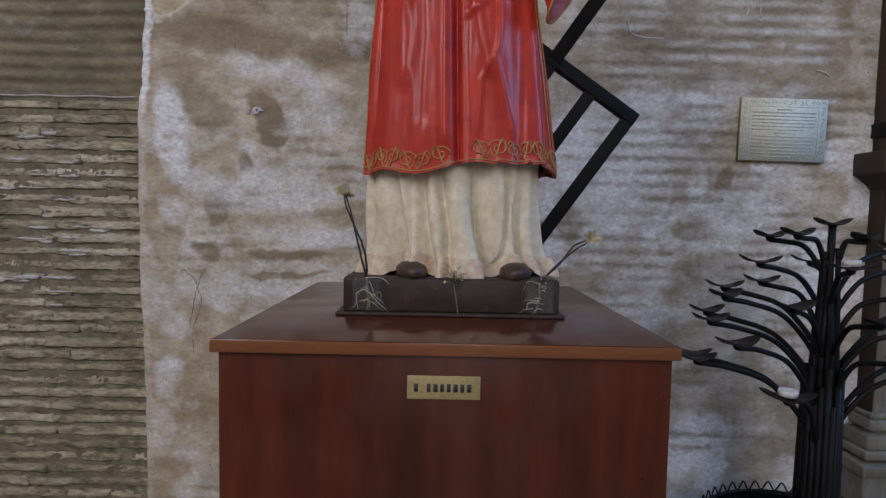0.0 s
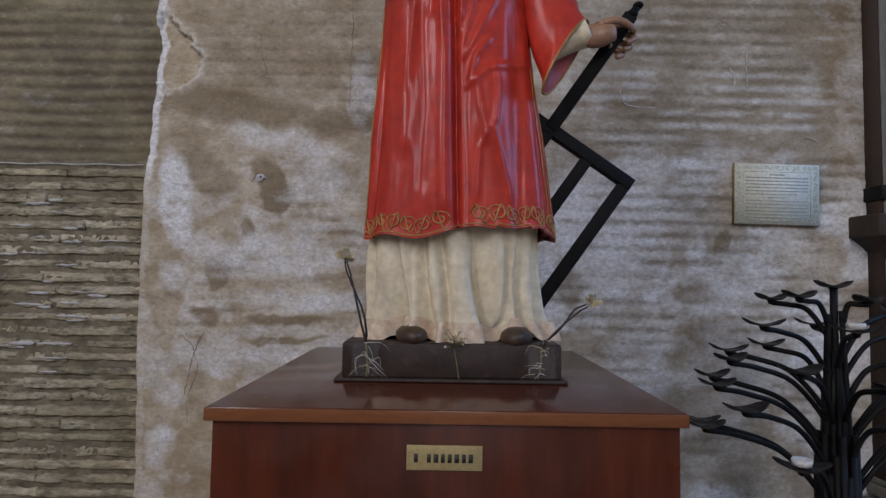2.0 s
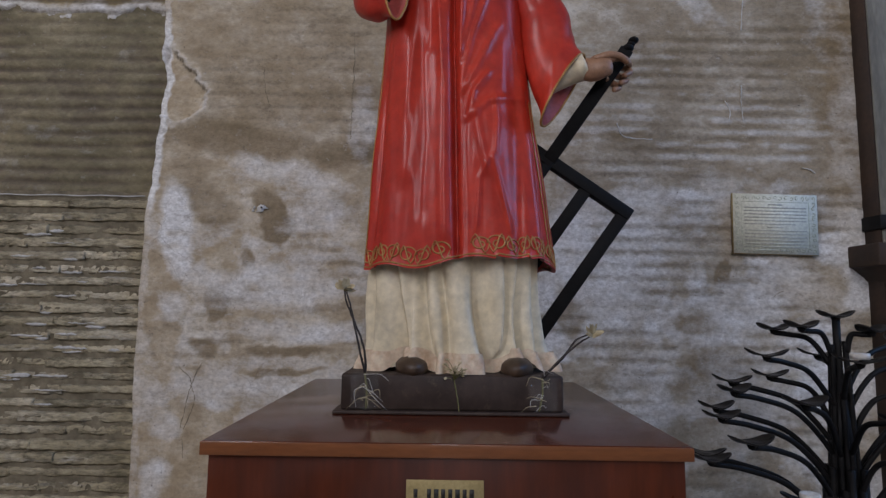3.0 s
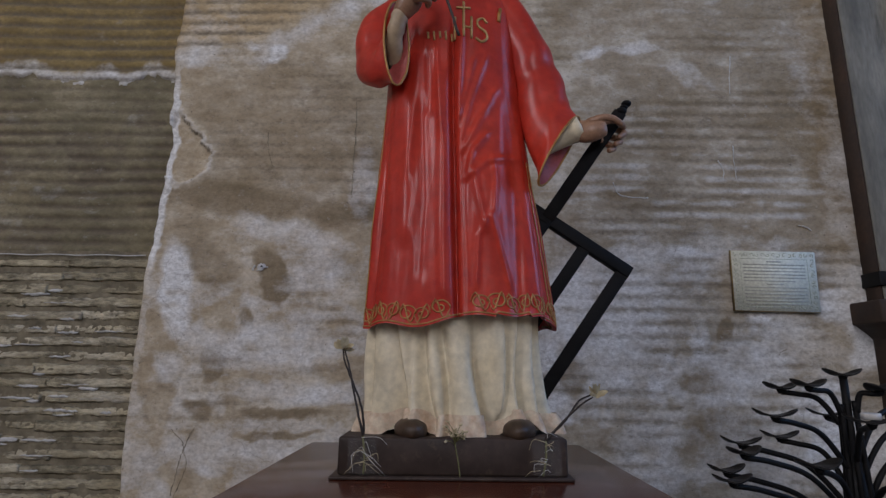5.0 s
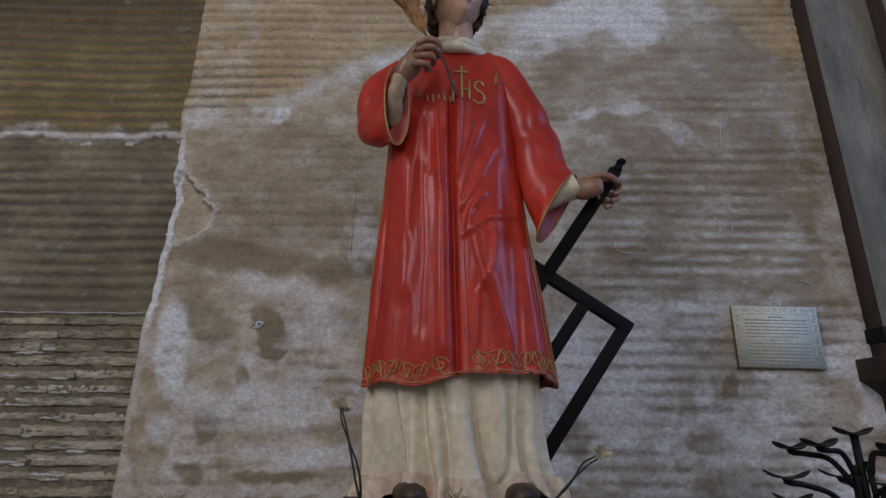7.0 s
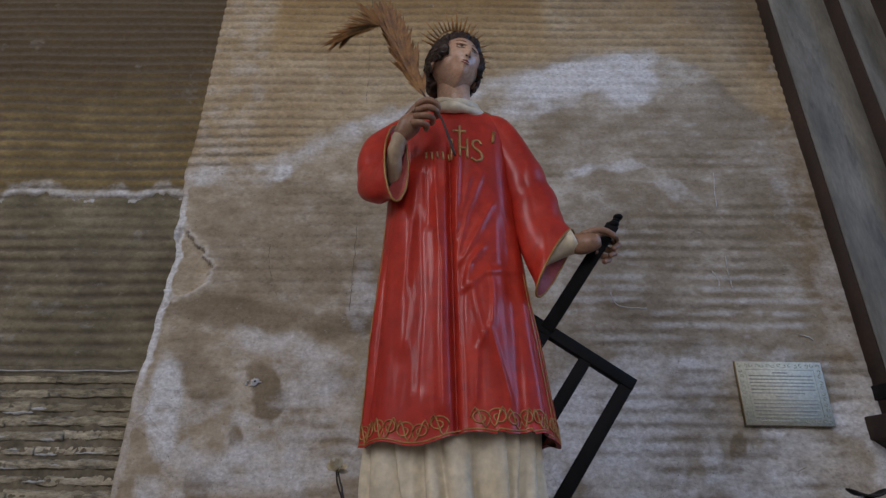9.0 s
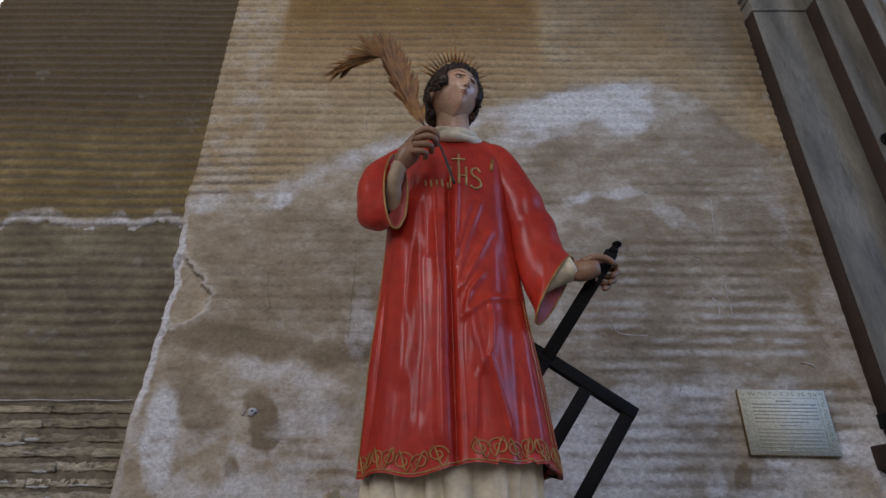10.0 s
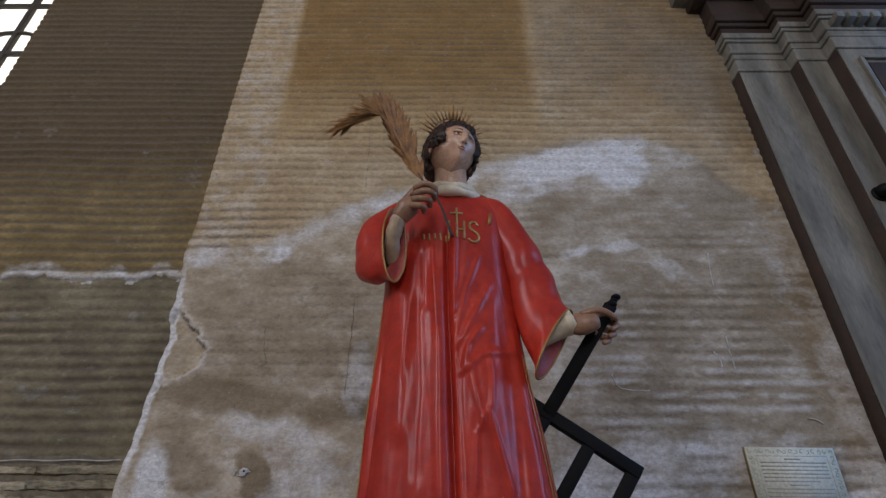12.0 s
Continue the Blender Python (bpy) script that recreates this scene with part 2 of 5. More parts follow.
def cellophane():
    m, n, l, p = nodes_of("cellophane")
    p.inputs["Base Color"].default_value = (0.95, 0.95, 0.93, 1)
    p.inputs["Roughness"].default_value = 0.06
    p.inputs["Specular IOR Level"].default_value = 1.0
    p.inputs["Alpha"].default_value = 0.02
    return m


def daylight_pane():
    m, n, l, p = nodes_of("bright_sky_outside")
    p.inputs["Base Color"].default_value = (0, 0, 0, 1)
    p.inputs["Emission Color"].default_value = (1.0, 0.96, 0.86, 1)
    p.inputs["Emission Strength"].default_value = 1.6
    return m


CELLO = cellophane()
SKYGLOW = daylight_pane()


# ---- geometry helpers ----
class Geo:
    """Collects faces of several materials for one mesh."""

    def __init__(self):
        self.v, self.f, self.m, self.mats = [], [], [], []

    def slot(self, mat):
        if mat not in self.mats:
            self.mats.append(mat)
        return self.mats.index(mat)

    def add(self, verts, faces, mat):
        base, s = len(self.v), self.slot(mat)
        self.v += [tuple(map(float, p)) for p in verts]
        self.f += [tuple(base + i for i in q) for q in faces]
        self.m += [s] * len(faces)
        return self

    def grid(self, pts, mat, wrap=False):
        """pts: rows x columns x 3; wrap closes each row."""
        pts = np.asarray(pts)
        r, c = pts.shape[:2]
        faces = []
        for i in range(r - 1):
            for j in range(c if wrap else c - 1):
                k = (j + 1) % c
                faces.append((i * c + j, i * c + k, (i + 1) * c + k, (i + 1) * c + j))
        return self.add(pts.reshape(-1, 3), faces, mat)

    def tube(self, path, radii, mat, sides=8, flat=1.0, side=None, caps=True):
        """A tube through the points; flat squeezes it across the direction side x tangent."""
        path = [Vector(p) for p in path]
        if isinstance(radii, (int, float)):
            radii = [radii] * len(path)
        ref = Vector(side) if side else None
        rings = []
        for i, p in enumerate(path):
            tan = (path[min(i + 1, len(path) - 1)] - path[max(i - 1, 0)]).normalized()
            if ref is None:
                ref = Vector((0, 0, 1)) if abs(tan.z) < 0.9 else Vector((1, 0, 0))
            a = (ref - tan * ref.dot(tan)).normalized()
            b = tan.cross(a)
            ref = a
            rings.append([p + (a * math.cos(q) + b * math.sin(q) * flat) * radii[i] for q in (2 * math.pi * k / sides for k in range(sides))])
        self.grid([[tuple(q) for q in r] for r in rings], mat, True)
        if caps:
            n = len(self.v)
            last = n - sides
            first = n - sides * len(path)
            self.f += [tuple(range(first + sides - 1, first - 1, -1)), tuple(range(last, last + sides))]
            self.m += [self.slot(mat)] * 2
        return self

    def ball(self, centre, radii, mat, turn=None, u=16, v=10, shape=None):
        pts = []
        for i in range(v + 1):
            el = -math.pi / 2 + math.pi * i / v
            row = []
            for j in range(u):
                az = 2 * math.pi * j / u
                d = Vector((math.cos(el) * math.sin(az), -math.cos(el) * math.cos(az), math.sin(el)))
                k = shape(d) if shape else 1.0
                q = Vector((d.x * radii[0] * k, d.y * radii[1] * k, d.z * radii[2] * k))
                if turn:
                    q = turn @ q
                row.append(tuple(q + Vector(centre)))
            pts.append(row)
        return self.grid(pts, mat, True)

    def box(self, lo, hi, mat, bevel=0.0):
        bm = bmesh.new()
        bmesh.ops.create_cube(bm, size=1)
        for w in bm.verts:
            w.co = Vector([(a + b) / 2 + c * (b - a) for a, b, c in zip(lo, hi, w.co)])
        if bevel:
            bmesh.ops.bevel(bm, geom=list(bm.edges), offset=bevel, segments=2, affect='EDGES', profile=0.5)
        bm.verts.index_update()
        self.add([w.co for w in bm.verts], [[w.index for w in f.verts] for f in bm.faces], mat)
        bm.free()
        return self

    def bar(self, p, q, width, depth, mat, normal=(0, -1, 0), bevel=0.002):
        """A square bar from p to q; width lies across it in the plane of normal."""
        p, q = Vector(p), Vector(q)
        t = (q - p).normalized()
        nn = (Vector(normal) - t * t.dot(Vector(normal))).normalized()
        s = t.cross(nn)
        m = Matrix((s, t, nn)).transposed()
        start = len(self.v)
        self.box((-width / 2, 0, -depth / 2), (width / 2, (q - p).length, depth / 2), mat, bevel)
        for i in range(start, len(self.v)):
            self.v[i] = tuple(m @ Vector(self.v[i]) + p)
        return self

    def mesh(self, name, smooth=True):
        me = bpy.data.meshes.new(name)
        me.from_pydata(self.v, [], self.f)
        for mt in self.mats:
            me.materials.append(mt)
        me.polygons.foreach_set("material_index", self.m)
        me.polygons.foreach_set("use_smooth", [smooth] * len(self.f))
        me.update()
        return me


def thing(name, geo=None, at=(0, 0, 0), label="", category="", group="", kind="", smooth=True):
    ob = new(name, geo.mesh(name, smooth) if geo else None)
    ob.location = at
    return tagged(ob, label, category, group, kind)


def part(name, geo, parent, label="", smooth=True):
    ob = new(name, geo.mesh(name, smooth) if isinstance(geo, Geo) else geo)
    ob.parent = parent
    return tagged(ob, label)


def curve(points, steps=8):
    """A smooth line through the points (Catmull-Rom)."""
    p = [np.array(q, float) for q in points]
    p = [2 * p[0] - p[1]] + p + [2 * p[-1] - p[-2]]
    out = []
    for i in range(1, len(p) - 2):
        for k in range(steps):
            t = k / steps
            out.append(0.5 * (2 * p[i] + (p[i + 1] - p[i - 1]) * t + (2 * p[i - 1] - 5 * p[i] + 4 * p[i + 1] - p[i + 2]) * t * t
                              + (3 * p[i] - p[i - 1] - 3 * p[i + 1] + p[i + 2]) * t ** 3))
    out.append(p[-2])
    return [tuple(map(float, q)) for q in out]


def steps(z, table):
    """Piecewise linear lookup: table of (z, value)."""
    return np.interp(z, [a for a, _ in table], [b for _, b in table])


def smooth01(x, a, b):
    t = np.clip((np.asarray(x, float) - a) / (b - a), 0, 1)
    return t * t * (3 - 2 * t)


def cloudy(x, z, size, octaves, seed):
    """Fractal value noise between 0 and 1 on arrays; size in metres."""
    rng = np.random.RandomState(seed)
    total, amp, norm = np.zeros_like(x), 1.0, 0.0
    for o in range(octaves):
        lat = rng.rand(97, 97)
        u, w = x / size + 31.7, z / size + 17.3
        i, j = np.floor(u).astype(int), np.floor(w).astype(int)
        fu, fw = u - i, w - j
        fu, fw = fu * fu * (3 - 2 * fu), fw * fw * (3 - 2 * fw)
        a, b = lat[i % 97, j % 97], lat[(i + 1) % 97, j % 97]
        c, d = lat[i % 97, (j + 1) % 97], lat[(i + 1) % 97, (j + 1) % 97]
        total += amp * ((a * (1 - fu) + b * fu) * (1 - fw) + (c * (1 - fu) + d * fu) * fw)
        norm += amp
        amp *= 0.55
        size *= 0.5
    return total / norm


# ---- structure ----
WALL_Y = 1.98
COURSE = 0.0475


def row_line(x, z, seed, width=0.16):
    """How near a point lies to a bed joint (0 to 1), with joints that wander a little."""
    wander = (cloudy(x, z, 0.5, 2, seed) - 0.5) * 0.5
    ph = np.mod(z / COURSE + wander, 1.0)
    return np.exp(-((ph - 0.5) / width) ** 2)


def plaster_edge(z):
    """The broken left edge of the plaster coat."""
    base = steps(z, [(0.0, -1.07), (0.57, -1.07), (1.1, -1.087), (1.67, -1.084), (1.72, -1.072), (1.9, -1.068), (2.1, -1.055), (2.2, -1.062), (2.3, -1.06), (2.5, -1.085), (2.6, -1.066), (3.3, -1.061), (4.3, -1.043), (5.0, -1.035)])
    rag = (cloudy(np.full_like(z, 3.1), z, 0.09, 4, 5) - 0.5) * steps(z, [(0, 0.012), (1.6, 0.012), (1.75, 0.03), (2.45, 0.035), (2.65, 0.008), (5, 0.004)])
    return base + rag


def wall_sheet(name, xs, zs, fn, mat, left=None):
    """A relief sheet over x, z: fn gives its front y and the colour fields."""
    zz, uu = np.meshgrid(zs, xs, indexing="ij")
    xx = uu if left is None else left(zz[:, :1]) + uu * (1.56 - left(zz[:, :1]))
    yy, fields = fn(xx, zz)
    # the left rim turns back into the wall
    xx, zz = np.concatenate([xx[:, :1], xx], 1), np.concatenate([zz[:, :1], zz], 1)
    yy = np.concatenate([np.full_like(yy[:, :1], 2.045), yy], 1)
    r, c = xx.shape
    idx = np.arange(r * c).reshape(r, c)
    faces = np.stack([idx[:-1, :-1], idx[:-1, 1:], idx[1:, 1:], idx[1:, :-1]], -1).reshape(-1, 4)
    me = bpy.data.meshes.new(name)
    me.from_pydata(np.stack([xx, yy, zz], -1).reshape(-1, 3).tolist(), [], faces.tolist())
    me.materials.append(mat)
    me.polygons.foreach_set("use_smooth", [True] * len(faces))
    for key, val in fields.items():
        val = np.concatenate([val[:, :1], val], 1)
        at = me.attributes.new(key, 'FLOAT', 'POINT')
        at.data.foreach_set("value", np.clip(val, 0, 1).reshape(-1).astype(np.float32))
    me.update()
    return new(name, me)


ARC = [(-1.1, 2.50), (-0.72, 2.56), (-0.33, 2.80), (0.0, 2.93), (0.45, 3.07), (0.98, 3.17), (1.15, 3.10), (1.3, 2.85), (1.6, 2.7)]


# stains and salt on the plaster: x, z, half width, half height, tilt in degrees, strength, softness of the rim
DAMP_WEST = [(-0.645, 1.640, 0.052, 0.100, 22, 0.95, 0.25), (-0.610, 1.575, 0.072, 0.050, -38, 0.95, 0.22), (-0.700, 1.462, 0.030, 0.052, 14, 0.85, 0.3), (-0.865, 1.665, 0.055, 0.150, 48, 0.62, 0.4), (-0.815, 1.310, 0.047, 0.078, 0, 0.80, 0.22),
             (-0.840, 1.145, 0.050, 0.038, 0, 0.75, 0.30), (-0.790, 1.900, 0.290, 0.075, -8, 0.80, 0.45), (-0.400, 1.860, 0.220, 0.055, 0, 0.72, 0.5), (-0.950, 1.780, 0.090, 0.055, 0, 0.5, 0.5),
             (-0.380, 1.650, 0.055, 0.065, 0, 0.5, 0.5), (-0.560, 1.135, 0.170, 0.016, 0, 0.85, 0.4), (-0.560, 1.070, 0.170, 0.015, 0, 0.8, 0.4)]
DAMP_MIDDLE = [(-0.600, 2.170, 0.560, 0.330, 0, 0.42, 0.45), (-0.950, 1.230, 0.045, 0.050, 0, 0.5, 0.4), (-0.420, 1.290, 0.130, 0.016, 0, 0.55, 0.5), (0.450, 1.280, 0.055, 0.095, 0, 0.68, 0.3),
               (0.700, 1.935, 0.120, 0.026, 0, 0.65, 0.5), (0.620, 1.820, 0.220, 0.045, 0, 0.32, 0.5), (0.950, 1.885, 0.380, 0.026, 0, 0.6, 0.5), (0.600, 0.860, 0.060, 0.110, 0, 0.55, 0.4),
               (0.780, 2.380, 0.100, 0.070, 0, 0.45, 0.5), (0.850, 2.090, 0.280, 0.050, 0, 0.45, 0.5)]
# The last row also paints in the light falloff at the upper right.
DAMP_AND_SHADE_EAST = [(1.003, 1.405, 0.036, 0.052, 0, 0.95, 0.2), (0.915, 1.250, 0.100, 0.050, 0, 0.78, 0.4), (0.945, 1.070, 0.125, 0.120, 0, 0.62, 0.4), (1.250, 1.820, 0.260, 0.030, 0, 0.65, 0.5),
             (1.080, 1.975, 0.060, 0.045, 0, 0.6, 0.4), (0.950, 2.720, 0.380, 0.110, 0, 0.45, 0.5), (1.020, 2.300, 0.240, 0.100, 0, 0.45, 0.5), (1.290, 2.640, 0.070, 0.110, 0, 0.55, 0.5),
             (1.310, 3.000, 0.130, 0.270, 20, 0.68, 0.5), (1.060, 2.810, 0.220, 0.110, 0, 0.5, 0.5), (1.380, 1.720, 0.080, 0.120, 0, 0.45, 0.5), (1.500, 3.450, 0.300, 0.500, 0, 1.0, 0.6)]
SALT_WEST = [(-0.965, 1.560, 0.066, 0.175, 8, 0.95, 0.35), (-0.870, 1.400, 0.100, 0.045, 0, 0.65, 0.5), (-0.580, 1.780, 0.210, 0.050, -10, 0.5, 0.5), (-0.460, 1.600, 0.120, 0.130, 0, 0.5, 0.5),
             (-0.300, 1.970, 0.050, 0.120, 0, 0.6, 0.5), (-0.620, 1.360, 0.270, 0.085, 0, 0.6, 0.5), (-0.550, 1.200, 0.300, 0.045, 0, 0.55, 0.5), (-0.990, 0.690, 0.065, 0.085, 0, 0.7, 0.4),
             (-0.970, 0.880, 0.060, 0.055, 0, 0.55, 0.4), (-1.000, 0.500, 0.050, 0.080, 0, 0.6, 0.4), (-0.955, 1.290, 0.050, 0.055, 0, 0.6, 0.5), (-0.500, 1.000, 0.300, 0.040, 0, 0.55, 0.5)]
SALT_HIGH = [(-0.985, 2.550, 0.085, 0.100, -30, 0.75, 0.5), (-0.775, 2.530, 0.034, 0.026, 0, 0.75, 0.5), (-0.680, 2.508, 0.036, 0.040, 0, 0.8, 0.5), (0.620, 3.030, 0.400, 0.105, 20, 0.85, 0.28),
             (0.810, 2.990, 0.150, 0.125, 0, 0.9, 0.35), (0.400, 2.850, 0.220, 0.060, 15, 0.55, 0.5), (0.560, 2.530, 0.075, 0.022, 15, 0.6, 0.6), (0.740, 2.550, 0.110, 0.024, -5, 0.6, 0.6),
             (0.950, 2.430, 0.095, 0.045, -30, 0.5, 0.6), (1.420, 2.500, 0.100, 0.300, 5, 0.3, 0.5), (1.500, 2.950, 0.030, 0.260, 0, 0.4, 0.5)]
SALT_EAST = [(0.560, 1.500, 0.300, 0.170, 0, 0.95, 0.5), (0.600, 1.330, 0.150, 0.130, 0, 0.75, 0.5), (1.100, 1.300, 0.170, 0.110, 0, 0.62, 0.5), (1.250, 1.390, 0.170, 0.120, 0, 0.5, 0.5),
             (1.410, 1.530, 0.075, 0.075, 0, 0.95, 0.3), (0.760, 1.690, 0.320, 0.045, 0, 0.65, 0.5), (1.220, 1.080, 0.300, 0.280, 0, 0.45, 0.5), (1.480, 2.000, 0.070, 0.300, 0, 0.45, 0.5), (0.700, 1.000, 0.120, 0.200, 0, 0.6, 0.5)]


def patches(x, z, rows):
    out = np.zeros_like(x)
    for cx, cz, rx, rz, tilt, s, soft in rows:
        a = radians(tilt)
        dx, dz = x - cx, z - cz
        d = np.sqrt(((dx * math.cos(a) + dz * math.sin(a)) / rx) ** 2 + ((dz * math.cos(a) - dx * math.sin(a)) / rz) ** 2)
        out = np.maximum(out, s * (1 - smooth01(d, 1 - soft, 1 + soft)))
    return out


def plaster_fields(x, z):
    wx = x + (cloudy(x, z, 0.11, 5, 71) - 0.5) * 0.085
    wz = z + (cloudy(x, z, 0.11, 5, 72) - 0.5) * 0.085
    arc = steps(x, ARC) + (cloudy(x, z, 0.2, 4, 21) - 0.5) * 0.14
    above = smooth01(z - arc, -0.02, 0.05)
    mott = cloudy(x, z, 0.35, 5, 22)
    east = smooth01(x, 0.15, 0.5)
    line = row_line(x, z, 23, 0.27)
    patchy = smooth01(cloudy(x * 0.45, z, 0.13, 5, 24), 0.46, 0.66)
    low = 1 - smooth01(z, 2.2, 2.9)
    damp_and_shade = np.maximum(patches(wx, wz, DAMP_WEST), np.maximum(patches(wx, wz, DAMP_MIDDLE), patches(wx, wz, DAMP_AND_SHADE_EAST)))
    salt = np.maximum(patches(wx, wz, SALT_WEST), np.maximum(patches(wx, wz, SALT_HIGH), patches(wx, wz, SALT_EAST)))
    rim = np.exp(-((z - arc + 0.045) / 0.05) ** 2) * steps(x, [(-1.1, 0.2), (-0.7, 0.6), (0.0, 0.75), (0.3, 0.6), (0.9, 0.4), (1.05, 0.0)])
    salt = np.maximum(salt, rim * 0.85)
    # pale wash low on the wall, thinned where the plaster is damp
    wash = (1 - smooth01(z, 1.50, 1.95)) * smooth01(cloudy(x, z, 0.18, 6, 29), 0.40, 0.60) * (0.46 + 0.38 * east)
    salt = np.maximum(salt, wash * (1 - 0.9 * damp_and_shade))
    # brown courses showing through on the pilaster's side; light falloff painted in rightwards
    courses = east * smooth01(z, 1.58, 1.75) * (1 - smooth01(z, 2.75, 3.0))
    damp_and_shade = np.maximum(damp_and_shade, courses * (0.32 * line * (0.15 + 0.85 * patchy) + 0.07 + 0.34 * smooth01(x, 0.8, 1.2) + 0.12 * smooth01(z, 2.0, 2.4) + 0.25 * smooth01(mott, 0.45, 0.65)))
    salt = np.maximum(salt, courses * (1 - line) * (0.46 - 0.26 * smooth01(z, 2.0, 2.4)) * smooth01(cloudy(x * 0.5, z, 0.10, 5, 61), 0.42, 0.66))
    # above the old arch the courses lie bare under an amber wash
    panel = smooth01(x, -0.82, -0.77) * (1 - smooth01(x, 0.43, 0.53))
    high = smooth01(z, 3.15, 3.75)
    # First term paints the warmer light of the left side into the plaster.
    amber = 0.26 * (1 - east) * (1 - above) + above * (0.62 + 0.2 * mott) + above * panel * 0.45 * smooth01(z, 2.95, 3.4)
    salt = np.maximum(salt * (1 - 0.5 * above), 0.22 * above * (1 - smooth01(x, -0.83, -0.77)))
    # Right of the panel, brown and ochre also paint in the weaker light.
    damp_and_shade = damp_and_shade * (1 - 0.5 * above) + above * high * 0.5 * (1 - panel) * smooth01(x, 0.4, 0.6)
    ochre = above * smooth01(z, 3.05, 3.7) * (0.92 * panel + 0.70 * smooth01(x, 0.5, 1.1))
    damp_and_shade = np.clip(damp_and_shade * (0.80 + 0.5 * (mott - 0.35)), 0, 1)
    bands = 0.35 + 0.9 * (cloudy(x * 0.35, z, 0.16, 4, 39) - 0.25)
    dirt_and_shade = line * (patchy * (0.34 + 0.10 * east) * (0.3 + 0.7 * low) + 0.04 + 0.66 * above * bands)
    crumbs = smooth01(cloudy(x * 0.6, z * 1.2, 0.045, 5, 27), 0.60, 0.74) * 0.40 * low * (0.3 + 0.7 * patchy)
    salt = salt * (0.80 + 0.8 * (cloudy(x, z, 0.07, 5, 28) - 0.4)) * (1 - 0.45 * line * patchy * low)
    return dict(damp_and_shade=damp_and_shade, salt=np.clip(salt, 0, 1), amber=amber, ochre=ochre, dirt_and_shade=np.maximum(dirt_and_shade, crumbs))


def plaster_front(x, z):
    f = plaster_fields(x, z)
    relief = (cloudy(x, z, 0.45, 4, 31) - 0.5) * 0.010 + (cloudy(x, z, 0.05, 4, 32) - 0.5) * 0.0035
    line = row_line(x, z, 23, 0.26)
    y = WALL_Y + relief + line * (0.0004 + 0.0014 * smooth01(cloudy(x * 0.5, z, 0.25, 4, 33), 0.45, 0.7) * smooth01(z, 1.0, 2.2) + 0.0050 * smooth01(z, 2.5, 3.1)) + 0.004 * f["dirt_and_shade"]
    # the knocked-off piece beside the rim
    d = np.sqrt(((x + 1.0) / 0.105) ** 2 + ((z - 2.10) / 0.15) ** 2) + (cloudy(x, z, 0.06, 3, 34) - 0.5) * 0.7
    slant = ((x + 0.970) * 0.752 + (z - 2.178) * 0.66) / 0.10 + 0.93 + (cloudy(x, z, 0.03, 3, 38) - 0.5) * 0.35
    d = np.maximum(d, slant)
    chip = 1 - smooth01(d, 0.90, 0.945)
    ring = np.exp(-((d - 1.0) / 0.10) ** 2)
    y = y + chip * 0.017 - ring * 0.005
    f["salt"] = np.maximum(f["salt"] * (1 - chip), chip * 0.05 + ring * 0.42)
    # Shade under the broken slanting edge, painted in as a dark line.
    lip_shade = np.exp(-((d - 0.90) / 0.045) ** 2) * smooth01(slant, 0.78, 0.88)
    f["dirt_and_shade"] = np.maximum(f["dirt_and_shade"] * (1 - chip), lip_shade * 1.3)
    f["damp_and_shade"] = f["damp_and_shade"] * (1 - 0.85 * np.maximum(chip, ring))
    rag = 0.012 + 0.022 * cloudy(x * 0.2, z, 0.05, 3, 36)
    edge = (1 - smooth01(x - plaster_edge(z), rag, rag + 0.008)) * steps(z, [(1.6, 0.3), (1.70, 0.95), (2.30, 0.95), (2.45, 0.3), (2.6, 0.1)])
    y = y + edge * 0.006 * cloudy(x, z, 0.02, 3, 37)
    f["salt"] = np.maximum(f["salt"], edge * 0.9)
    f["damp_and_shade"] *= 1 - edge * 0.8
    return y, f


def dark_coat_front(x, z):
    mott = cloudy(x, z, 0.4, 5, 41)
    line = row_line(x, z, 42, 0.26)
    y = 2.0 + (mott - 0.5) * 0.008 + line * 0.007 + (cloudy(x, z, 0.05, 4, 43) - 0.5) * 0.004
    lower = z - (2.405 + (cloudy(x, z * 0 + 0.3, 0.20, 6, 44) - 0.5) * 0.30)
    crust = np.exp(-((lower - 0.012) / (0.008 + 0.06 * cloudy(x, z, 0.10, 4, 47))) ** 2)
    y = y - crust * 0.003 + (1 - smooth01(lower, -0.02, 0.0)) * 0.012
    # The coat gets browner and darker with height.
    up = smooth01(z, 2.45, 3.3)
    return y, dict(damp_and_shade=0.02 + 1.15 * (0.4 + 0.6 * mott) * up, amber=0.10 + 0.30 * up * mott, salt=np.maximum(crust * 0.62, 0.12 * smooth01(cloudy(x, z, 0.3, 5, 45), 0.55, 0.8)),
                   dirt_and_shade=np.clip(line * (0.55 + 0.45 * cloudy(x * 0.4, z, 0.2, 4, 46)) + 0.16 * up, 0, 1))


tagged(wall_sheet("wall_plaster", np.linspace(0, 1, 290), np.arange(0.0, 4.9, 0.0062), plaster_front, PLASTER, plaster_edge),
       "stained old plaster coat over brick courses, patched with white salt", "wall", kind="structure")
tagged(wall_sheet("wall_upper_coat", np.linspace(-2.30, -1.02, 150), np.arange(2.37, 4.9, 0.0065), dark_coat_front, BROWN_RENDER),
       "dark brown render with ridged courses", "wall", kind="structure")


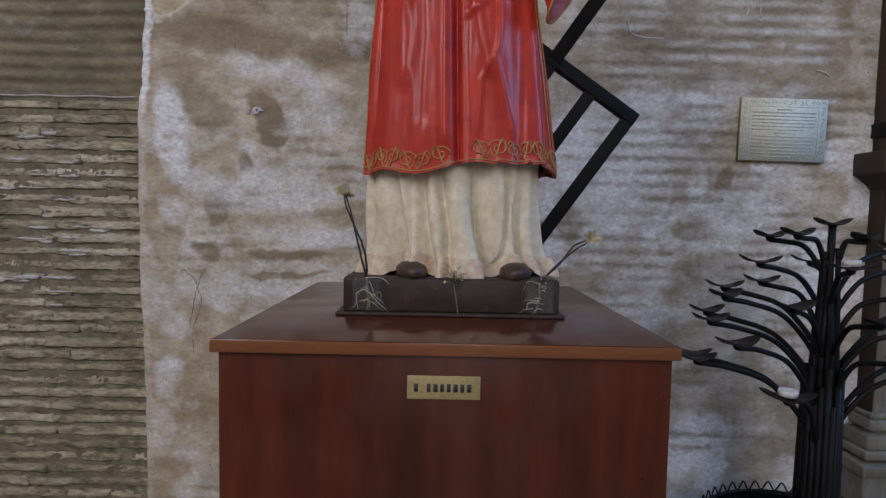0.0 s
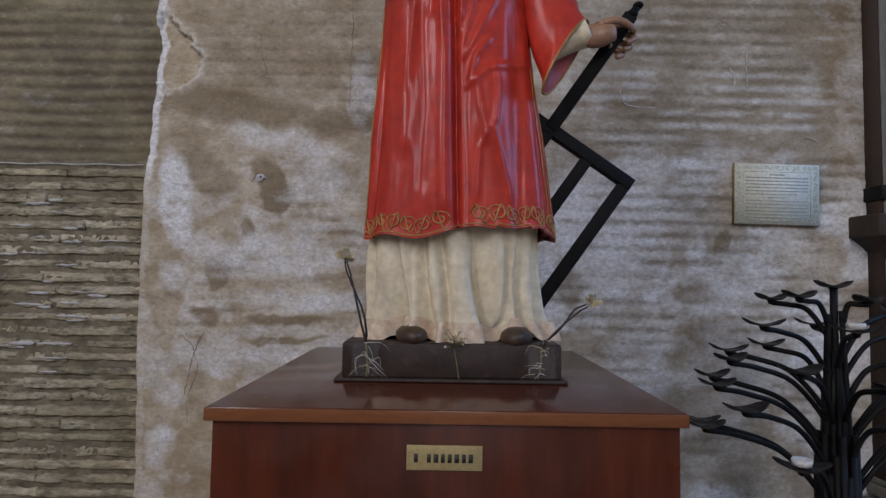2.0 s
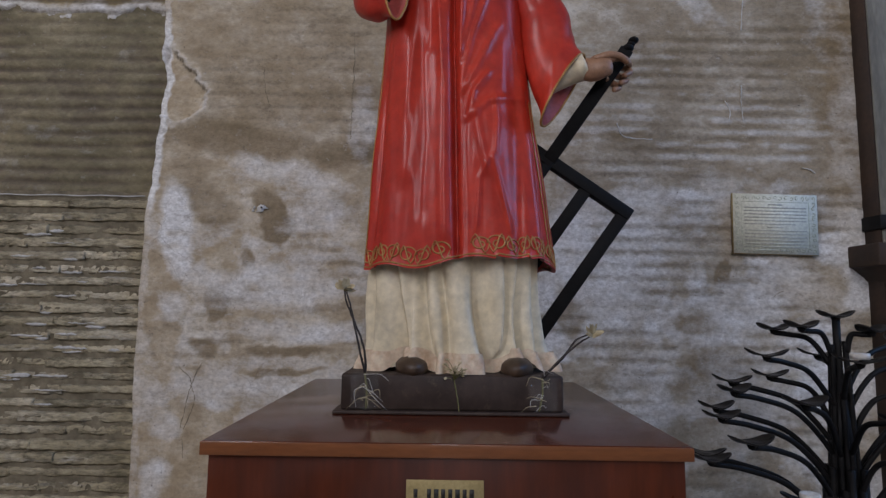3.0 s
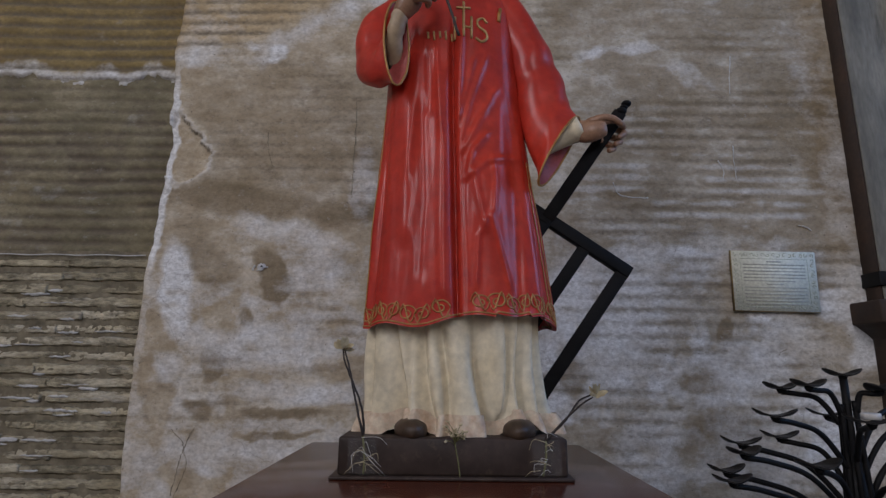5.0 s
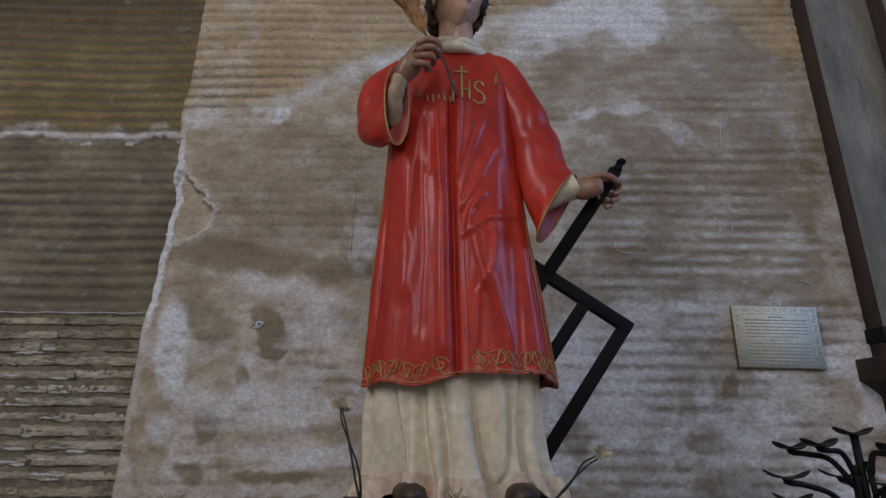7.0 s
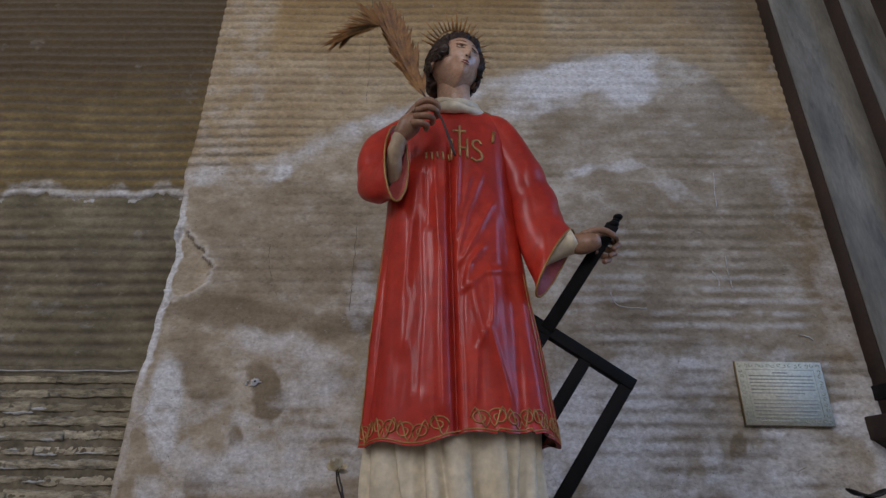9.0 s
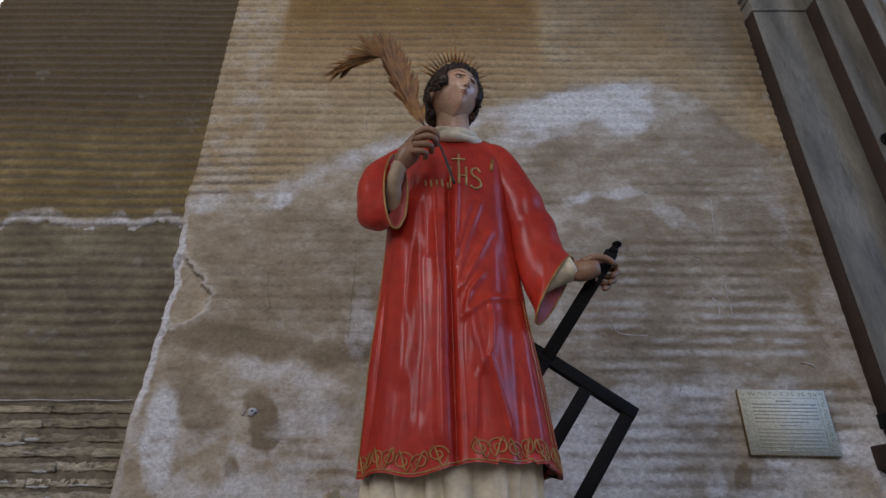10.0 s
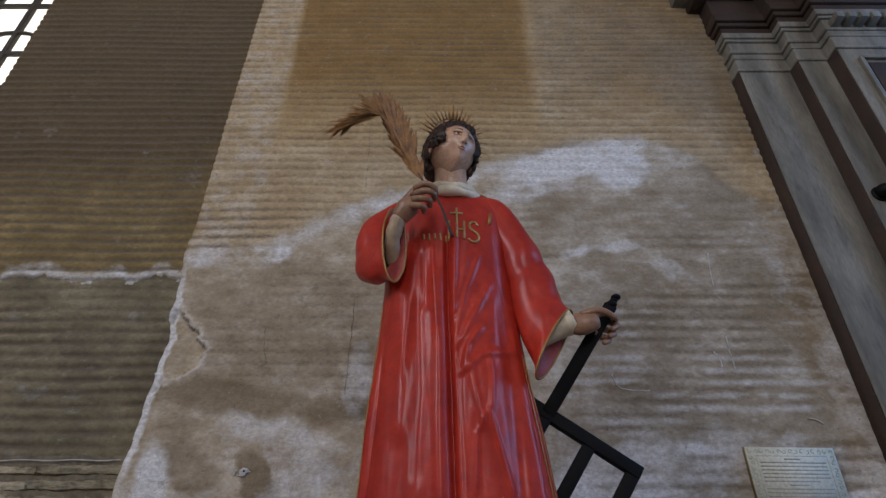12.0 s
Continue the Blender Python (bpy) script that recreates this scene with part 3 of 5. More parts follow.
def moss_coat_front(x, z):
    mott = cloudy(x, z, 0.22, 6, 51)
    line = row_line(x, z, 52, 0.24)
    worn = smooth01(cloudy(x * 0.7, z, 0.2, 5, 53), 0.40, 0.65)
    y = 2.003 + (mott - 0.5) * 0.010 + line * (0.005 + 0.006 * worn) + (cloudy(x, z, 0.04, 4, 54) - 0.5) * 0.005
    return y, dict(damp_and_shade=0.22 + 0.55 * mott, amber=0.45 * cloudy(x, z, 0.3, 4, 55), salt=0.16 * smooth01(cloudy(x * 0.6, z, 0.15, 5, 56), 0.60, 0.75),
                   dirt_and_shade=np.clip(line * (0.50 + 0.50 * worn) + 0.40 * smooth01(cloudy(x, z, 0.12, 5, 57), 0.50, 0.68), 0, 1))


tagged(wall_sheet("wall_mossy_coat", np.linspace(-2.30, -1.045, 150), np.arange(1.684, 2.43, 0.0062), moss_coat_front, MOSSY),
       "dark mossy skin of mortar over worn brick courses", "wall", kind="structure")


def slab(name, lo, hi, mat, label, category="wall"):
    return thing(name, Geo().box(lo, hi, mat), label=label, category=category, kind="structure", smooth=False)


slab("wall_north_core", (-2.30, 2.035, 0), (4.6, 2.5, 7.5), MORTAR, "rough mortar core of the old church wall")
slab("wall_north_upper", (-2.30, 1.99, 4.88), (4.6, 2.035, 7.5), WALL_PAINT, "plain plastered wall high above the statue")
slab("wall_north_west", (-4.6, 2.0, 0), (-2.30, 2.5, 3.25), WALL_PAINT, "plain plastered wall below the window")
slab("wall_north_end", (-4.6, 2.0, 3.25), (-3.9, 2.5, 7.5), WALL_PAINT, "plain plastered wall beside the window")
slab("wall_north_head", (-3.9, 2.0, 6.0), (-2.30, 2.5, 7.5), WALL_PAINT, "plain plastered wall over the window")
slab("floor", (-4.6, -7.1, -0.2), (4.6, 2.5, 0), FLOOR_STONE, "worn grey marble church floor", "floor")
slab("ceiling", (-4.6, -7.1, 7.5), (4.6, 2.5, 7.7), WALL_PAINT, "plain high plastered church ceiling", "ceiling")


def side_wall(name, axis, at, thick, span, hole, label):
    """A wall along x or y with one rectangular window opening through it: hole = (from, to, low, high)."""
    a, b = span
    h0, h1, lo, hi = hole
    g = Geo()
    for (p, q, r, s) in ((a, h0, 0, 7.5), (h1, b, 0, 7.5), (h0, h1, 0, lo), (h0, h1, hi, 7.5)):
        if axis == "y":
            g.box((min(at, at + thick), p, r), (max(at, at + thick), q, s), WALL_PAINT)
        else:
            g.box((p, min(at, at + thick), r), (q, max(at, at + thick), s), WALL_PAINT)
    return thing(name, g, label=label, category="wall", kind="structure", smooth=False)


side_wall("wall_east", "y", 4.5, 0.4, (-7.1, 2.5), (-0.2, 1.6, 2.2, 4.8), "plain plastered side wall with a window opening")
side_wall("wall_west", "y", -4.5, -0.4, (-7.1, 2.5), (-3.4, -1.8, 3.3, 6.1), "plain plastered side wall with a window opening")
side_wall("wall_south", "x", -7.0, -0.4, (-4.6, 4.6), (-0.7, 1.7, 2.85, 6.65), "plain plastered rear wall with a window opening")

# arched leaded window high in the wall
window = thing("window_1", label="bright leaded church window with dark glazing bars", category="window", kind="structure")
pane = part("window_pane", Geo().box((-4.0, 2.32, 3.2), (-2.2, 2.33, 6.1), SKYGLOW), window, "bright overcast sky behind glass")
for k in range(7):
    x0 = -2.36 - 0.235 * k
    part("glazing_bar", Geo().box((x0 - 0.014, 2.16, 3.26), (x0 + 0.014, 2.19, 6.0), LEAD, 0.003), window)
for k in range(6):
    z0 = 4.02 + 0.46 * (k - 1)
    part("glazing_bar", Geo().box((-3.9, 2.162, z0 - 0.013), (-2.3, 2.188, z0 + 0.013), LEAD, 0.003), window)
    for j in range(3):
        cx = -2.36 - 0.235 * (2 * j + 1)
        arch = [(cx + 0.235 * math.cos(a), 2.17, z0 + 0.02 + 0.17 * math.sin(a)) for a in np.linspace(0, math.pi, 13)]
        part("arched_glazing_bar", Geo().tube(arch, 0.013, LEAD, 6), window)
part("window_sill", Geo().box((-3.9, 1.97, 3.2), (-2.3, 2.3, 3.26), STONE, 0.01), window)

# ---- stepped pilaster beside the wall ----
pilaster = thing("pilaster", label="stepped grey marble pilaster with brown returns", category="pilaster", kind="structure")
SHAFTS = ((1.525, 1.800, 1.909), (1.791, 1.950, 1.839), (1.938, 2.90, 1.765))
for x0, x1, y0 in SHAFTS:
    g = Geo().box((x0 + 0.004, y0, 0.0), (x1, 2.04, 4.6), STONE, 0.004)
    shaft = part("shaft", g, pilaster)
    # Brown returns, with the shade of these side faces put into the colour.
    part("return_strip", Geo().box((x0 - 0.004, y0 + 0.004, 0.62), (x0 + 0.004, 2.035, 3.552), STONE_DARK), shaft, "dark brown return, darkened for shade")
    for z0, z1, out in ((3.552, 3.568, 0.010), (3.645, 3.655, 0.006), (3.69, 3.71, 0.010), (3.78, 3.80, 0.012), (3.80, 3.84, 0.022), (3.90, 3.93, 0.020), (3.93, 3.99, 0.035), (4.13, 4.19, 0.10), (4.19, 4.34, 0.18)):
        # Middle mouldings use the dark stone to paint in the capital's shade.
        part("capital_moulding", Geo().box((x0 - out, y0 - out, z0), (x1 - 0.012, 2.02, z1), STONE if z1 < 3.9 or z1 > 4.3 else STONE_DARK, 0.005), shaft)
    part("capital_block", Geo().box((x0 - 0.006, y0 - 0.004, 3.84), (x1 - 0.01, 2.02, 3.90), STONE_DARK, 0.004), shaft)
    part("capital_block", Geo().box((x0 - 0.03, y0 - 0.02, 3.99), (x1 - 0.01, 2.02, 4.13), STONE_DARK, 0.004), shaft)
    for z0, z1, out in ((0.0, 0.42, 0.075), (0.42, 0.46, 0.085), (0.47, 0.50, 0.06), (0.50, 0.55, 0.045), (0.565, 0.60, 0.03), (0.60, 0.62, 0.015)):
        part("base_moulding", Geo().box((x0 - out, y0 - out, z0), (x1 - 0.012, 2.02, z1), STONE, 0.006), shaft)
for k in range(9):
    part("dentil", Geo().box((1.97 + 0.06 * k, 1.70, 3.72), (2.01 + 0.06 * k, 1.77, 3.76), STONE, 0.003), pilaster)
# panel frame on the broad shaft
part("panel_moulding", Geo().bar((2.02, 1.758, 1.0), (2.02, 1.758, 3.48), 0.02, 0.02, STONE), pilaster)
part("panel_moulding", Geo().bar((2.02, 1.758, 3.48), (2.8, 1.758, 3.48), 0.02, 0.02, STONE), pilaster)

# Thin dark sheet standing proud of the shaft; no recess is cut.
part("panel", Geo().box((2.05, 1.7615, 1.0), (2.8, 1.7665, 3.45), STONE_DARK, 0.001), pilaster, "dark stone panel")
fitting = thing("round_fitting", label="small dark round metal fitting on the pilaster", category="fitting")
part("cup", Geo().ball((1.8450, 1.812, 2.712), (0.030, 0.034, 0.030), IRON, None, 20, 12), fitting)
part("backplate", Geo().tube([(1.8450, 1.840, 2.712), (1.8450, 1.832, 2.712)], 0.036, IRON, 20), fitting)

bracket = thing("stone_bracket", label="dark brown stone bracket on the pilaster", category="bracket", kind="structure")
part("cap", Geo().box((1.455, 1.84, 1.452), (1.64, 2.03, 1.53), STONE_DARK, 0.006), bracket)
rows = []
for k in range(7):
    t = k / 6
    ins = 0.065 * math.sin(t * math.pi / 2)
    z0 = 1.452 - 0.075 * t
    rows.append([(1.465 + ins, 1.85 + ins * 0.5, z0), (1.63, 1.85 + ins * 0.5, z0), (1.63, 2.03, z0), (1.465 + ins, 2.03, z0)])
part("moulding", Geo().grid(rows, STONE_DARK, True), bracket)
part("iron_band", Geo().box((1.512, 1.895, 1.585), (1.805, 2.03, 1.635), IRON, 0.003), bracket, "dark iron band round the pilaster")

# ---- the wooden pedestal ----
pedestal = thing("pedestal", label="reddish mahogany veneer display pedestal with polished top", category="pedestal")
PX0, PX1, PY0, PY1 = -0.409, 0.429, 1.006, 1.862
part("front_panel", Geo().box((PX0, PY0, 0.06), (PX1, PY0 + 0.018, 1.0265), SIDE_WOOD, 0.0012), pedestal)
part("back_panel", Geo().box((PX0 + 0.019, PY1 - 0.018, 0.06), (PX1 - 0.019, PY1, 1.0265), SIDE_WOOD, 0.0012), pedestal)
part("side_panel", Geo().box((PX0, PY0 + 0.019, 0.06), (PX0 + 0.018, PY1, 1.0265), SIDE_WOOD, 0.0012), pedestal)
part("side_panel", Geo().box((PX1 - 0.018, PY0 + 0.019, 0.06), (PX1, PY1, 1.0265), SIDE_WOOD, 0.0012), pedestal)
part("kick_board", Geo().box((PX0 + 0.03, PY0 + 0.03, 0.0), (PX1 - 0.03, PY1 - 0.03, 0.06), SIDE_WOOD, 0.001), pedestal)
part("top", Geo().box((-0.419, 0.998, 1.0270), (0.439, 1.870, 1.0520), TOP_WOOD, 0.002), pedestal, "glossy polished top")
part("edge_lipping", Geo().box((-0.4215, 0.9955, 1.0275), (0.4415, 0.998, 1.0505), EDGE_WOOD, 0.001), pedestal, "light brown front lipping")
part("edge_lipping", Geo().box((-0.4215, 0.998, 1.0275), (-0.419, 1.870, 1.0505), EDGE_WOOD, 0.001), pedestal)
part("edge_lipping", Geo().box((0.439, 0.998, 1.0275), (0.4415, 1.870, 1.0505), EDGE_WOOD, 0.001), pedestal)

plaque = thing("brass_plaque", label="small engraved brass name plaque on the pedestal", category="plaque")
part("plate", Geo().box((-0.0600, 1.0028, 0.9450), (0.0755, 1.0058, 0.9890), BRASS, 0.001), plaque)
for cx, w in ((-0.0435, 0.009), (-0.034, 0.002), (-0.0200, 0.009), (-0.0075, 0.010), (0.0045, 0.009), (0.0170, 0.009), (0.0295, 0.010), (0.0420, 0.009), (0.0545, 0.010)):
    h = 0.0075 if w > 0.003 else 0.0015
    zc = 0.9665 if w > 0.003 else 0.9590
    part("engraved_bar", Geo().box((cx - w / 2 + 0.001, 1.0021, zc - h), (cx + w / 2 - 0.001, 1.0029, zc + h), INK), plaque)
for cx in (-0.0525, 0.0675):
    part("rivet", Geo().ball((cx, 1.0028, 0.967), (0.0013, 0.001, 0.0013), BRASS, u=8, v=6), plaque)

# ---- statue base ----
base = thing("statue_base", label="dark brown painted wooden base block with flared foot", category="base")
part("block", Geo().box((-0.226, 1.262, 1.060), (0.272, 1.64, 1.1400), PLINTH, 0.006), base)
part("foot_board", Geo().box((-0.242, 1.250, 1.0525), (0.284, 1.655, 1.0605), PLINTH, 0.003), base)

# ---- the statue: one mesh ----
YC = 1.385


def robe_dims(z):
    xl = steps(z, [(1.36, -0.198), (1.45, -0.192), (1.61, -0.184), (1.79, -0.173), (1.985, -0.158), (2.11, -0.155), (2.22, -0.155), (2.28, -0.142), (2.310, -0.115), (2.332, -0.075), (2.352, -0.045)])
    xr = steps(z, [(1.36, 0.272), (1.45, 0.266), (1.61, 0.246), (1.79, 0.220), (1.985, 0.199), (2.11, 0.192), (2.22, 0.190), (2.28, 0.178), (2.310, 0.155), (2.332, 0.120), (2.352, 0.095)])
    b = steps(z, [(1.36, 0.138), (1.6, 0.132), (1.8, 0.126), (2.0, 0.118), (2.15, 0.115), (2.25, 0.103), (2.30, 0.085), (2.332, 0.062), (2.352, 0.045)])
    return (xl + xr) / 2, (xr - xl) / 2, b


# folds round the sides and back: angle from the front at the hem, angle higher up, width, depth, highest height
SIDE_FOLDS = [(-1.10, -1.02, 0.07, -0.045, 1.98), (-1.24, -1.2, 0.06, 0.03, 1.9), (0.98, 0.95, 0.10, 0.026, 1.9), (1.10, 1.06, 0.05, -0.055, 1.9), (1.28, 1.25, 0.09, 0.025, 1.8),
              (2.0, 2.0, 0.2, -0.04, 2.1), (2.6, 2.6, 0.2, 0.04, 2.1), (-2.0, -2.0, 0.2, -0.04, 2.1), (-2.7, -2.7, 0.2, 0.04, 2.1)]
# carved folds of the front: half width, height, then their line as x, z from below upwards
LEG_FOLDS = [(0.016, 0.011, (-0.001, 1.468), (-0.005, 1.615), (-0.006, 1.831), (-0.012, 1.985)), (0.022, 0.009, (-0.094, 1.622), (-0.090, 1.685), (-0.099, 1.830), (-0.108, 1.961)), (0.014, -0.006, (-0.053, 1.520), (-0.047, 1.685), (-0.056, 1.907)),
             (0.006, 0.005, (-0.013, 1.876), (-0.019, 1.985), (-0.022, 2.066)), (0.014, 0.006, (-0.090, 1.786), (-0.084, 1.891), (-0.077, 2.017)),
             (0.008, -0.006, (-0.156, 1.454), (-0.152, 1.614), (-0.148, 1.785)), (0.010, -0.005, (-0.039, 1.922), (-0.047, 2.066))]
KNEE_FOLDS = [(0.008, -0.020, (0.034, 1.35), (0.027, 1.616), (0.023, 1.787), (0.019, 1.954), (0.017, 2.116)), (0.008, 0.008, (0.030, 1.907), (0.036, 2.002), (0.039, 2.108)), (0.008, 0.006, (0.040, 1.846), (0.063, 1.947), (0.089, 2.026)),
              (0.009, 0.006, (0.048, 1.817), (0.088, 1.893), (0.120, 1.963)), (0.007, 0.005, (0.037, 1.908), (0.051, 1.962), (0.068, 2.042)), (0.008, 0.009, (0.056, 1.758), (0.068, 1.805), (0.090, 1.835)),
              (0.010, 0.008, (0.070, 1.749), (0.095, 1.773), (0.123, 1.783)), (0.009, 0.005, (0.093, 1.622), (0.079, 1.686), (0.070, 1.749))]
HANGING_FOLDS = [(0.006, 0.004, (0.074, 1.482), (0.080, 1.589), (0.096, 1.622)), (0.006, 0.006, (0.151, 1.483), (0.131, 1.562), (0.115, 1.622)), (0.007, 0.005, (0.118, 1.658), (0.123, 1.729), (0.118, 1.780)),
                 (0.018, -0.009, (0.176, 1.38), (0.169, 1.659), (0.159, 1.909)), (0.012, -0.005, (0.053, 1.38), (0.051, 1.616), (0.048, 1.787))]


def ease(t):
    t = min(max(t, 0.0), 1.0)
    return t * t * (3 - 2 * t)


def fold_at(phi, z):
    k = 0.0
    t = min(max((z - 1.38) / 0.8, 0), 1)
    for p0, p1, w, d, hi in SIDE_FOLDS:
        p = p0 + (p1 - p0) * t + 0.035 * math.sin(6 * z + 9 * p0)
        if abs(phi - p) < 3 * w:
            k += 0.62 * d * ease((hi - z) / 0.25) * math.exp(-((phi - p) / w) ** 2)
    return k + 0.016 * noise.noise(Vector((phi * 3.2, z * 3.0, 1.7))) + 0.006 * noise.noise(Vector((phi * 9, z * 9, 4.1))) + 0.0025 * noise.noise(Vector((phi * 24, z * 22, 7.3)))


def carved(x, z):
    """How far the cloth of the front stands out at x, z."""
    out = 0.017 * math.exp(-((x - 0.104) / 0.045) ** 2 - ((z - 1.67) / 0.10) ** 2)
    for w, h, *line in LEG_FOLDS + KNEE_FOLDS + HANGING_FOLDS:
        low, high = line[0][1], line[-1][1]
        run = 0.035 if high - low < 0.16 else 0.07
        if not low - run < z < high + run:
            continue
        for (xa, za), (xb, zb) in zip(line, line[1:]):
            if z <= zb or zb == high:
                q = xa + (xb - xa) * (z - za) / (zb - za)
                lean = math.hypot(1, min(3.0, (xb - xa) / (zb - za)))
                break
        if abs(x - q) < 3 * w * lean:
            out += h * ease((z - low + run) / run) * ease((high + run - z) / run) * math.exp(-((x - q) / (w * lean)) ** 2)
    return out


def robe_point(phi, z, lift=0.0):
    cx, a, b = robe_dims(z)
    k = 1 + fold_at(phi, float(z)) + lift
    s, c = math.sin(phi), math.cos(phi)
    x = float(cx + a * k * math.copysign(abs(s) ** 0.92, s))
    y = float(YC - b * k * math.copysign(abs(c) ** 0.80, c))
    if c > 0.15:
        y -= carved(x, float(z)) * min(1.0, c * 1.6)
    return (x, y, float(z))


def hem_height(phi):
    return 1.392 + 0.012 * math.sin(2.3 * phi + 0.3) + 0.008 * math.sin(7.1 * phi + 1.0) + (0.016 if -0.03 < phi - 0.36 < 0.4 else 0.0) * 0.5


statue = Geo()
NPHI = 280
angles = [u - 0.55 * math.sin(u) for u in (-math.pi + 2 * math.pi * j / NPHI for j in range(NPHI))]
levels = np.linspace(0, 1, 170)
rows = []
for s in levels:
    row = []
    for p in angles:
        h = hem_height(p)
        z = h + s * (2.352 - h)
        row.append(robe_point(p, z, 0.012 * math.exp(-((s) / 0.012) ** 2)))
    rows.append(row)
inner = [[(YCX + (q[0] - YCX) * 0.955, YC + (q[1] - YC) * 0.955, q[2] + 0.004) for q in rows[0]] for YCX in (0.037,)]
statue.grid(inner + [rows[0]], RED_INNER, True)
statue.grid(rows, RED, True)


# long white garment below the hem: grooves as angle at top and bottom, width, depth
GROOVES = [(-1.32, -1.25, 0.10, 0.18), (-0.86, -0.70, 0.10, 0.27), (-0.62, -0.50, 0.05, 0.10), (-0.45, -0.28, 0.09, 0.23), (-0.17, -0.08, 0.06, 0.19), (0.24, 0.42, 0.11, 0.30), (0.64, 0.58, 0.05, 0.12), (0.89, 0.86, 0.08, 0.26), (1.26, 1.20, 0.10, 0.18),
           (1.7, 1.7, 0.1, 0.2), (-1.7, -1.7, 0.1, 0.2), (2.2, 2.2, 0.1, 0.2), (-2.3, -2.3, 0.1, 0.2), (2.8, 2.8, 0.1, 0.2)]


def alb_point(phi, z):
    t = (1.43 - z) / 0.30
    xl, xr = -0.168 - 0.012 * t, 0.222 + 0.028 * t * t
    b = 0.096
    k = 0.0
    for p0, p1, w, am in GROOVES:
        p = p0 + (p1 - p0) * t + 0.03 * math.sin(5 * t + 9 * p0)
        k -= 1.3 * am * (0.55 + 0.6 * t) * math.exp(-((phi - p) / w) ** 2)
    k += 0.08 + 0.05 * math.sin(3.1 * phi + 2.4 * t) * t + 0.02 * noise.noise(Vector((phi * 5, t * 3, 2.2)))
    spread = max(0, t - 0.72) / 0.28
    k += 0.085 * spread ** 2 * (1 + 0.6 * math.sin(9 * phi + 1.0) + 0.5 * math.sin(17 * phi + 4 * t))
    # hollows over the shoes
    for p in (-0.42, 0.52):
        k -= 0.26 * math.exp(-((phi - p) / 0.15) ** 2) * max(0, t - 0.80) / 0.2
    s, c = math.sin(phi), math.cos(phi)
    return ((xl + xr) / 2 + (xr - xl) / 2 * (1 + k) * s, 1.385 - b * (1 + k) * math.copysign(abs(c) ** 0.85, c), z)


statue.grid([[alb_point(p, 1.43 - (0.272 + 0.010 * math.sin(6 * p) + 0.006 * math.sin(19 * p)) * s) for p in angles] for s in np.linspace(0, 1, 48)], CREAM, True)
# ruffled, scraped lower edge that lifts over the shoes
SHOES = (-0.071, 0.174)


def ruffle(phi, s):
    x, y, _ = alb_point(phi, 1.168)
    lift = sum(math.exp(-((x - c) / 0.040) ** 4) for c in SHOES)
    wave = math.sin(19 * phi + 2.5 * math.sin(5 * phi)) + 0.6 * math.sin(41 * phi + 3 * s)
    k = 1.015 + 0.085 * s * (1 - 0.5 * lift) + 0.020 * wave * (0.3 + s)
    z = 1.186 - 0.046 * s + 0.030 * lift * (0.4 + 0.6 * s) + 0.004 * wave * math.sin(math.pi * s)
    return (0.035 + (x - 0.035) * k, 1.385 + (y - 1.385) * k, z)


statue.grid([[ruffle(-math.pi + 2 * math.pi * j / 300, s) for j in range(300)] for s in np.linspace(0, 1, 12)], BLUSH, True)

# shoes
for c, turn in zip(SHOES, (10, -8)):
    statue.ball((c, 1.314, 1.152), (0.038, 0.062, 0.026), SHOE, Matrix.Rotation(radians(turn), 3, 'Z'), 28, 18, lambda d: (1 - 0.16 * max(0, -d.y) * abs(d.x)) * (1 + 0.05 * noise.noise(d * 3)) * (1 + 0.10 * max(0, -d.z)))

# gilded scrolls along the hem
def on_robe(phi, z):
    return robe_point(phi, z, 0.006)


def scroll(phi0, z0, size, sense):
    pts = []
    for k in range(26):
        a = k / 25 * 2.6 * math.pi
        r = size * (1 - 0.75 * k / 25)
        pts.append(on_robe(phi0 + sense * r * math.cos(a) / 0.19, z0 + r * math.sin(a)))
    statue.tube(pts, [0.0018] * 8 + [0.0022] * 10 + [0.0018] * 8, HEM_GOLD, 5)


rng = random.Random(31)
for i in range(21):
    p = -1.72 + 0.172 * i
    h = hem_height(p)
    if abs(p) < 0.10:
        continue
    sense = 1 if i % 2 else -1
    scroll(p, h + 0.030 + rng.uniform(-0.002, 0.003), rng.uniform(0.0165, 0.0205), sense)
    statue.tube([on_robe(p - 0.09 + 0.18 * k / 8, h + 0.030 + 0.021 * math.sin(k / 8 * 2 * math.pi) * sense) for k in range(9)], [0.0010, 0.0016, 0.0024, 0.0026, 0.0022, 0.0026, 0.0024, 0.0016, 0.0010], HEM_GOLD, 5)
statue.tube([on_robe(-1.9 + 3.8 * k / 130, hem_height(-1.9 + 3.8 * k / 130) + 0.006) for k in range(131)], 0.0022, HEM_GOLD, 5)
# side slit borders
for p in (1.17, 1.24):
    statue.tube([on_robe(p, 1.40 + 0.40 * k / 40) for k in range(41)], 0.0016, GOLD, 5)
statue.tube([on_robe(-1.28, 1.40 + 0.55 * k / 40) for k in range(41)], 0.0016, GOLD, 5)


def chest(x, z):
    """The point of the robe's front at x, z."""
    lo, hi = -1.4, 1.4
    for _ in range(18):
        mid = (lo + hi) / 2
        if robe_point(mid, z)[0] < x:
            lo = mid
        else:
            hi = mid
    return robe_point(lo, z, 0.010)


def stroke(points, r=0.0035):
    pts = curve(points, 5)
    statue.tube([chest(x, z) for x, z in pts], r, GILT, 6)


# sacred monogram on the breast: I, H with a cross, S
MX, MZ = (0.058, 1.262, 2.145)[0], (0.058, 1.262, 2.145)[2]
